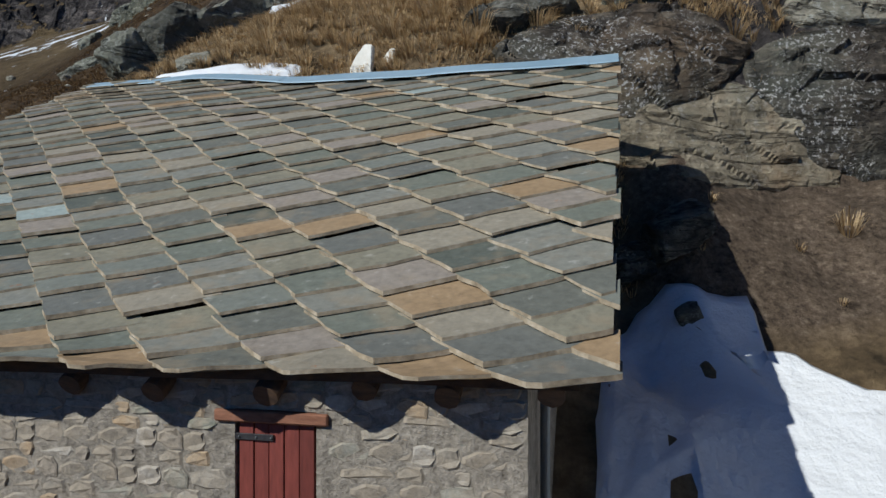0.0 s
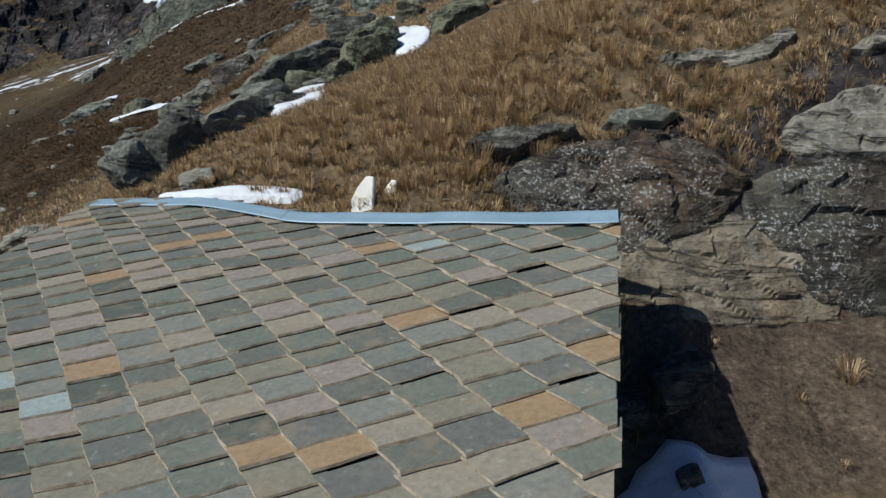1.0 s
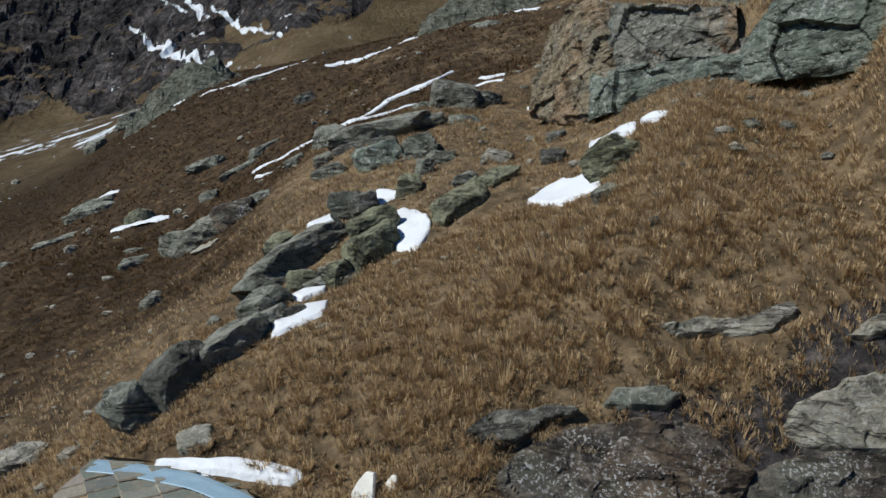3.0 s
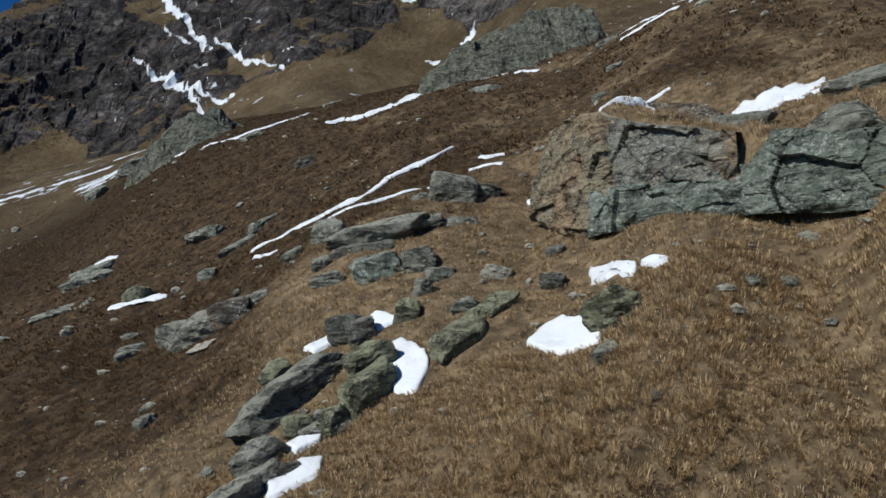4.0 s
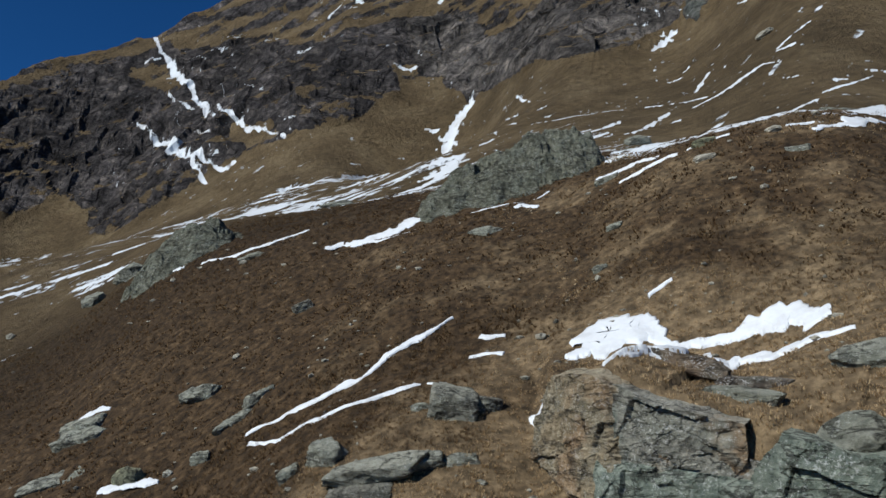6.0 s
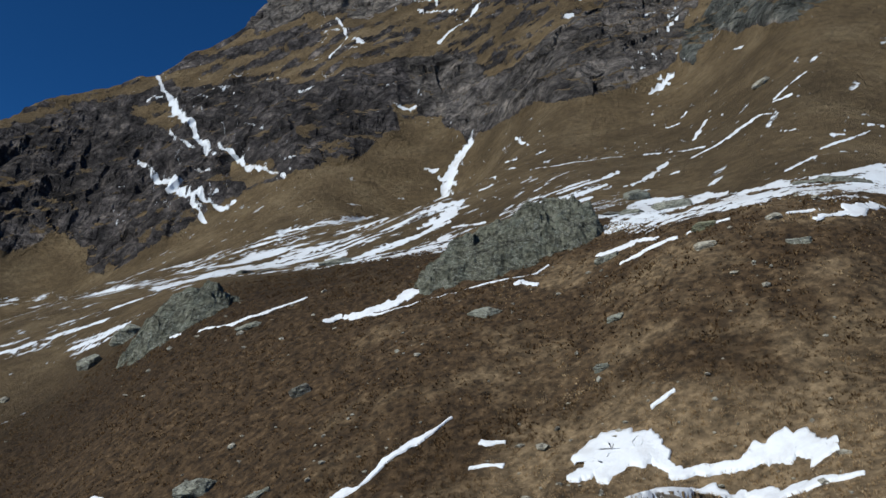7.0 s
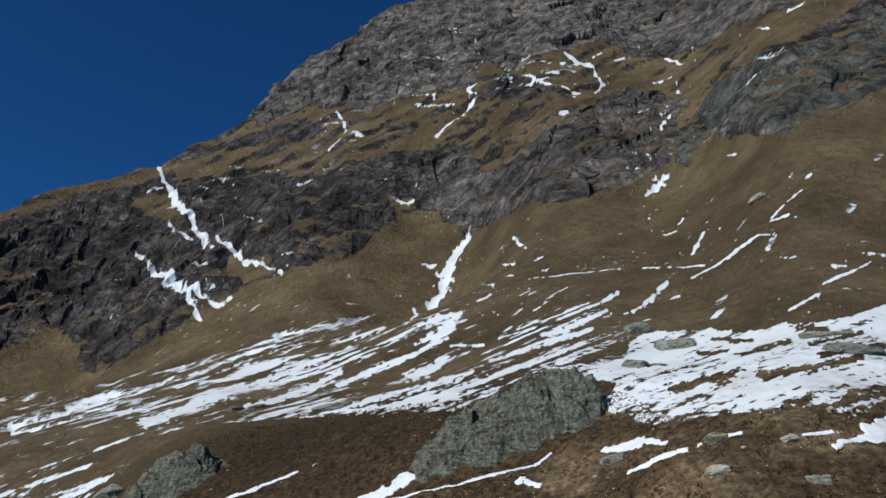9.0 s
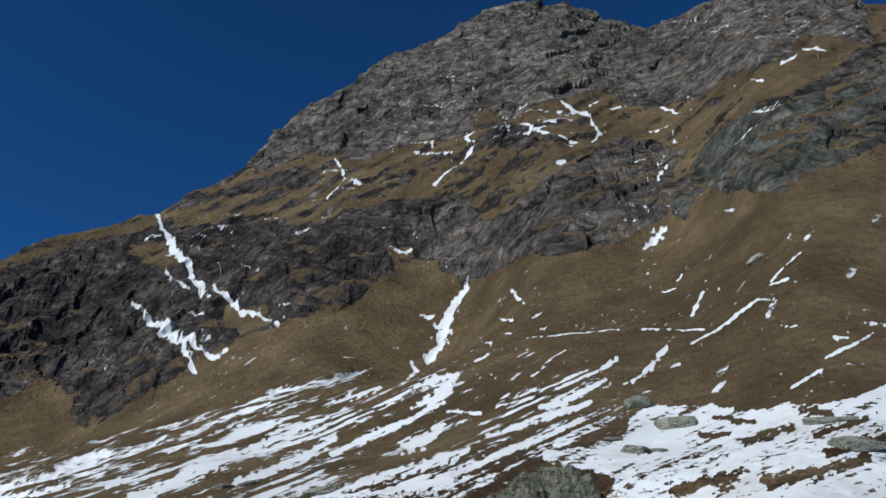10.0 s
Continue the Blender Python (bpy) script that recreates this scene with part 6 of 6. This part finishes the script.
def side_wall(x0, x1, y0, y1):
    bm = bmesh.new()
    ring = [(x, y, roof_z(x, y) - 0.12) for x, y in ((x0, y0), (x1, y0), (x1, y1), (x0, y1))]
    a = [bm.verts.new(p) for p in ring]
    b = [bm.verts.new((p[0], p[1], -1.5)) for p in ring]
    bm.faces.new(a), bm.faces.new(b[::-1])
    for i in range(4):
        bm.faces.new((a[(i + 1) % 4], a[i], b[i], b[(i + 1) % 4]))
    bmesh.ops.recalc_face_normals(bm, faces=bm.faces)
    return bm


flank = part("wall", side_wall(SIDE - 0.5, SIDE, FRONT + 0.5, ridge(SIDE) - 0.1), MORTAR, house, "shaded gable wall of grey rubble")
part("wall", side_wall(FARSIDE, FARSIDE + 0.5, FRONT + 0.5, REAR), MORTAR, house)
part("wall", box(FARSIDE + 0.5, SIDE - 0.5, REAR - 0.5, REAR, -1.5, 4.6), MORTAR, house)


def rubble(w, h, rng):
    """A rough stone face of that size, proud of the wall."""
    n = 7
    pts = []
    for i in range(n):
        t = 2 * math.pi * (i + rng.uniform(-0.25, 0.25)) / n
        c, s = math.cos(t), math.sin(t)
        q = 1 / max(abs(c), abs(s)) ** 0.9
        pts.append((c * q * w / 2 * rng.uniform(0.93, 1.1), s * q * h / 2 * rng.uniform(0.92, 1.14)))
    bm = bmesh.new()
    deep = rng.uniform(0.004, 0.02)
    rim = [bm.verts.new((x, 0.04, z)) for x, z in pts]
    mid = [bm.verts.new((x * 0.97, -deep * 0.75, z * 0.96)) for x, z in pts]
    top = [bm.verts.new((x * 0.8, -deep + rng.uniform(-0.012, 0.008), z * 0.76)) for x, z in pts]
    for i in range(n):
        j = (i + 1) % n
        bm.faces.new((rim[j], rim[i], mid[i], mid[j])), bm.faces.new((mid[j], mid[i], top[i], top[j]))
    bm.faces.new(top[::-1])
    bmesh.ops.recalc_face_normals(bm, faces=bm.faces)
    me = bpy.data.meshes.new("stone")
    bm.to_mesh(me)
    bm.free()
    me.materials.append(WALLSTONE)
    return me


# shutter, lintel and their iron
shutter = tagged(new("shutter"), "closed red-painted plank shutter")
shutter.parent = house
w = (SH1 - SH0) / 5
for i in range(5):
    part("plank", box(SH0 + i * w + 0.003, SH0 + (i + 1) * w - 0.003, FRONT + 0.02 + 0.006 * (i % 2), FRONT + 0.06, SHLOW, SHTOP - 0.004 * (i % 3), 0.004), REDWOOD, shutter)
for z in (SHTOP - 0.1, SHLOW + 0.15):
    hinge = part("strap_hinge", box(SH0 - 0.02, SH0 + 0.26, FRONT + 0.004, FRONT + 0.018, z - 0.022, z + 0.022, 0.003), IRON, shutter, "black iron strap hinge with three nails")
    for x in (SH0 + 0.01, SH0 + 0.135, SH0 + 0.245):
        bm = bmesh.new()
        bmesh.ops.create_icosphere(bm, subdivisions=1, radius=0.009, matrix=Matrix.Translation((x, FRONT + 0.002, z)))
        part("nail", bm, PIPE, hinge)
part("shutter_back", box(SH0, SH1, FRONT + 0.065, FRONT + 0.12, SHLOW, SHTOP), OLDWOOD, shutter)
bm = box(SH0 - 0.16, SH1 + 0.11, FRONT - 0.035, FRONT + 0.3, SHTOP + 0.005, SHTOP + 0.085, 0.01)
for v in bm.verts:
    v.co.z += 0.012 * noise.noise((v.co.x * 5, 0, v.co.z * 9))
part("lintel", bm, LINTEL, house, "worn reddish timber lintel")

# rafter ends under the eaves
rng = random.Random(3)
for x in (-9.1, -8.4, -7.7, -6.95, -6.2, -5.5, -4.75, -3.72, -3.02, -2.2, -1.55, -1.0, -0.37):
    bm = bmesh.new()
    bmesh.ops.create_cone(bm, cap_ends=True, segments=10, radius1=0.085, radius2=0.075, depth=1.6)
    for v in bm.verts:
        v.co.x += 0.012 * noise.noise(v.co * 9 + Vector((x, 0, 0)))
        v.co.y += 0.012 * noise.noise(v.co * 9 + Vector((0, x, 0)))
    y0 = 0.30 + rng.uniform(-0.05, 0.05)
    bm.transform(Matrix.Translation((x, y0 + 0.72, roof_z(x, y0 + 0.72) - 0.13)) @ Matrix.Rotation(radians(-90 + 29), 4, "X"))
    part("rafter", bm, OLDWOOD, house)

# downpipe at the corner
bm = bmesh.new()
bmesh.ops.create_cone(bm, cap_ends=True, segments=12, radius1=0.035, radius2=0.035, depth=4.0, matrix=Matrix.Translation((SIDE + 0.06, 1.05, 0.75)))
part("downpipe", bm, PIPE, house, "thin grey metal downpipe")

# stones of the front wall
STONES = [rubble(*s, rng) for s in [(0.3, 0.13), (0.22, 0.1), (0.17, 0.09), (0.26, 0.15), (0.14, 0.11), (0.35, 0.1), (0.2, 0.14), (0.12, 0.07), (0.4, 0.16), (0.24, 0.08), (0.16, 0.13), (0.28, 0.11)]]
SIZES = [(0.3, 0.13), (0.22, 0.1), (0.17, 0.09), (0.26, 0.15), (0.14, 0.11), (0.35, 0.1), (0.2, 0.14), (0.12, 0.07), (0.4, 0.16), (0.24, 0.08), (0.16, 0.13), (0.28, 0.11)]
z = 1.45
count = 0
while z < zt - 0.03:
    h = rng.choice((0.085, 0.1, 0.12, 0.14))
    x = -5.2 + rng.uniform(0, 0.2)
    while x < SIDE - 0.06:
        i = min(range(12), key=lambda k: abs(SIZES[k][1] - h) * 3 + rng.random() * 0.25)
        sx = rng.uniform(0.85, 1.15)
        ww = SIZES[i][0] * sx
        cx = x + ww / 2
        blocked = SH0 - 0.05 < cx + ww / 2 and cx - ww / 2 < SH1 + 0.05 and z + h > SHLOW and z < SHTOP + 0.1
        if not blocked and cx + ww / 2 < SIDE + 0.01 and count < 300:
            ob = part("stone", STONES[i], None, front)
            ob.matrix_basis = pose(cx, FRONT + 0.008, z + h / 2 + rng.uniform(-0.012, 0.012), 0, rng.uniform(-6, 6), 0) @ Matrix.Diagonal((sx, 1, h / SIZES[i][1] * 0.98, 1))
            count += 1
        x += ww + 0.012
    z += h + 0.006

# slates: the nearer ones one by one, the rest in one piece
PIECES = slate_pieces()
for i, (_, top, th) in enumerate(PIECES[:300]):
    part("slate", solid(top, th, True), SLATE, roof).data.materials.append(RIM)
many_v, many_f = [], []
for _, top, th in PIECES[300:]:
    k, n = len(many_v), len(top)
    many_v += top + [(p[0], p[1], p[2] - th) for p in top]
    many_f += [tuple(range(k, k + n)), tuple(range(k + 2 * n - 1, k + n - 1, -1))] + [(k + (i + 1) % n, k + i, k + n + i, k + n + (i + 1) % n) for i in range(n)]
me = bpy.data.meshes.new("slates")
me.from_pydata(many_v, [], many_f)
me.materials.append(SLATE_MANY), me.materials.append(RIM)
me.polygons.foreach_set("material_index", [0 if len(f) > 4 or f[1] == f[0] + 1 or f[1] == f[0] - 1 and len(f) != 4 else 1 for f in many_f])
tagged(part("slates", me, SLATE_MANY, roof), kind="stuff")

# standing white stones behind the ridge
def white_slab(x, y, w, h, turn, top, seed):
    rng = random.Random(seed)
    bm = bmesh.new()
    prof = [(-0.48, 0), (0.42, 0), (0.46, 0.4), (0.5, 0.97), (0.1 + top, 1.0), (-0.2, 0.74), (-0.5, 0.42)]
    a = [bm.verts.new((p * w, -0.06 + rng.uniform(-0.02, 0.02), q * h)) for p, q in prof]
    b = [bm.verts.new((p * w * 0.95, 0.06 + rng.uniform(-0.02, 0.02), q * h * 0.97)) for p, q in prof]
    bm.faces.new(a), bm.faces.new(b[::-1])
    for i in range(len(a)):
        j = (i + 1) % len(a)
        bm.faces.new((a[j], a[i], b[i], b[j]))
    bmesh.ops.recalc_face_normals(bm, faces=bm.faces)
    bmesh.ops.bevel(bm, geom=bm.edges[:], offset=0.014, segments=2, affect="EDGES")
    ob = part("standing_stone", bm, QUARTZ, None, "white quartz slab standing in dry grass")
    ob.matrix_world = pose(x, y, settle(x, y) - 0.12, 0, 0, turn)
    return tagged(ob, category="stone", group="white stones behind the ridge")


white_slab(-1.36, 11.95, 0.44, 0.66, -22, 0.05, 1)
white_slab(-0.90, 11.95, 0.25, 0.34, -20, 0.0, 2)

# ---- dry grass ----
def heath_of(x, y):
    r, a = np.hypot(x, y), np.degrees(np.arctan2(x, y))
    return smooth(17, 40, r - 5 * smooth(-4, 8, a) + 5 * fbm(x / 9, y / 9, 0, 3, 81)) * (0.77 - 0.18 * smooth(-5, 22, a)) + 0.25 * smooth(8, 22, -a)


def tufts(name, label, r0, r1, count, blades, height, width, seed):
    """Tufts of bent blades over a ring of the hillside, joined in one mesh."""
    rng = np.random.RandomState(seed)
    r = np.sqrt(rng.uniform(r0 * r0, r1 * r1, count))
    a = np.radians(rng.uniform(-39, 39, count))
    x, y = r * np.sin(a), r * np.cos(a)
    keep = fbm(x / 2.6, y / 2.6, 0, 3, 101) > -0.8
    hx, hy = (x - 0.93) * 0.976 - (y - 3.83) * 0.217, (x - 0.93) * 0.217 + (y - 3.83) * 0.976
    keep &= ~((hx > -10.4) & (hx < 0.8) & (hy < np.interp(hx, RIDGE_X, RIDGE_Y) + 0.75))
    zb, wb = bank(x, y)
    keep &= ~((wb > 0.35) & (y < 11.45) & (rng.rand(count) < 0.99))
    up = land(x, y)
    for row in SLABS:
        keep &= ~((wb > 0.2) & inside(row[4], x, up) & (rng.rand(count) < 0.97))
    for poly in [p for p, _ in PATCHES] + [WIDE, TONGUE, DRIFT, YARD, HOLLOW] + [band([(p, q, w * 1.1) for p, q, w in line]) for line in BANDS + BANDS_NEAR + BANDS_SMALL]:
        keep &= ~inside(poly, x, y)
    x, y, r = x[keep], y[keep], r[keep]
    z = land(x, y) - 0.03
    e = 0.4
    gx, gy = (land(x + e, y) - land(x - e, y)) / (2 * e), (land(x, y + e) - land(x, y - e)) / (2 * e)
    g = np.maximum(np.hypot(gx, gy), 0.05)
    size = height * (0.55 + 0.9 * rng.rand(len(x)) ** 1.5) * (1 + 0.35 * fbm(x / 4, y / 4, 0, 2, 103))
    n = len(x)
    sh = (n, blades)
    t = rng.uniform(0, 2 * np.pi, sh)
    out = rng.uniform(0.25, 1.0, sh)
    ln = size[:, None] * rng.uniform(0.6, 1.15, sh)
    dx, dy = np.cos(t) * out * 0.7 - (gx / g)[:, None] * 0.45, np.sin(t) * out * 0.7 - (gy / g)[:, None] * 0.45
    bx, by = x[:, None] + np.cos(t) * size[:, None] * 0.18, y[:, None] + np.sin(t) * size[:, None] * 0.18
    bz = z[:, None] + (bx - x[:, None]) * gx[:, None] + (by - y[:, None]) * gy[:, None]
    w = width * rng.uniform(0.6, 1.3, sh)
    px, py = -np.sin(t) * w, np.cos(t) * w
    # side on to the slope, so that blades show their width
    v = np.empty((n, blades, 5, 3))
    for k, (f, up, s) in enumerate(((0, 0, 1), (0, 0, -1), (0.42, 0.55, -0.8), (0.42, 0.55, 0.8), (1.0, 0.6, 0))):
        v[:, :, k, 0] = bx + dx * ln * f + px * s
        v[:, :, k, 1] = by + dy * ln * f + py * s
        v[:, :, k, 2] = bz + ln * up - (0.25 * ln * out * f)
    v = v.reshape(-1, 3)
    base = np.arange(n * blades) * 5
    quads = np.stack([base, base + 1, base + 2, base + 3], -1)
    tris = np.stack([base + 3, base + 2, base + 4], -1)
    me = bpy.data.meshes.new(name)
    loops = np.concatenate([quads.ravel(), tris.ravel()]).astype(np.int32)
    starts = np.concatenate([np.arange(len(quads)) * 4, len(quads) * 4 + np.arange(len(tris)) * 3]).astype(np.int32)
    me.vertices.add(len(v)), me.loops.add(len(loops)), me.polygons.add(len(starts))
    me.vertices.foreach_set("co", v.ravel())
    me.loops.foreach_set("vertex_index", loops)
    me.polygons.foreach_set("loop_start", starts)
    me.update(calc_edges=True)
    me.attributes.new("heath", "FLOAT", "POINT").data.foreach_set("value", heath_of(v[:, 0], v[:, 1]).astype(np.float32))
    me.materials.append(GRASS)
    return tagged(new(name, me), label, "grass", kind="stuff")


tufts("grass", "long straw-coloured dry grass on the bank", 10, 19, 10000, 20, 0.28, 0.0075, 1)
tufts("grass", "large golden clumps of grass at the slab edges", 11.6, 15.5, 420, 90, 0.5, 0.007, 8)
tufts("grass", "dry golden and rusty grass on the slope", 18, 42, 21500, 12, 0.24, 0.009, 2)
tufts("heath", "low rusty-brown heath on the upper slope", 40, 100, 46000, 4, 0.27, 0.038, 3)


# ---- loose stones ----
def loose_stones(count, r0, r1, seed):
    """Small stones strewn over the slope, joined in one mesh."""
    rng = np.random.RandomState(seed)
    r = np.exp(rng.uniform(math.log(r0), math.log(r1), count))
    a = np.radians(rng.uniform(-38, 36, count) - 4)
    x, y = r * np.sin(a), r * np.cos(a)
    keep = (vnoise(x / 8, y / 8, 0, 111) > -0.1) & ~inside(HOLLOW, x, y) & ~((x > 4) & (y < 15))
    x, y, r = x[keep], y[keep], r[keep]
    z = land(x, y)
    v0, f0 = BALLS3
    n, m = len(x), len(v0)
    size = (0.07 + 0.2 * rng.rand(n) ** 4) * (0.7 + r / 60)
    sc = np.stack([rng.uniform(0.7, 1.5, n), rng.uniform(0.6, 1.2, n), rng.uniform(0.35, 0.8, n)], -1) * size[:, None]
    t = rng.uniform(0, 6.28, n)
    p = v0[None] * (1 + 0.25 * rng.uniform(-1, 1, (n, m, 1))) * sc[:, None]
    q = np.stack([p[..., 0] * np.cos(t)[:, None] - p[..., 1] * np.sin(t)[:, None] + x[:, None], p[..., 0] * np.sin(t)[:, None] + p[..., 1] * np.cos(t)[:, None] + y[:, None], p[..., 2] + z[:, None] + 0.15 * sc[:, 2:3]], -1).reshape(-1, 3)
    f = (np.array(f0)[None] + (np.arange(n) * m)[:, None, None]).reshape(-1, 3)
    me = bpy.data.meshes.new("loose_stones")
    me.from_pydata(q.tolist(), [], f.tolist())
    me.materials.append(ROCK["w"])
    return tagged(new("loose_stones", me), "small pale stones strewn over the brown slope", "stones", kind="stuff")


BALLS3 = ball(1)
loose_stones(1000, 16, 115, 5)
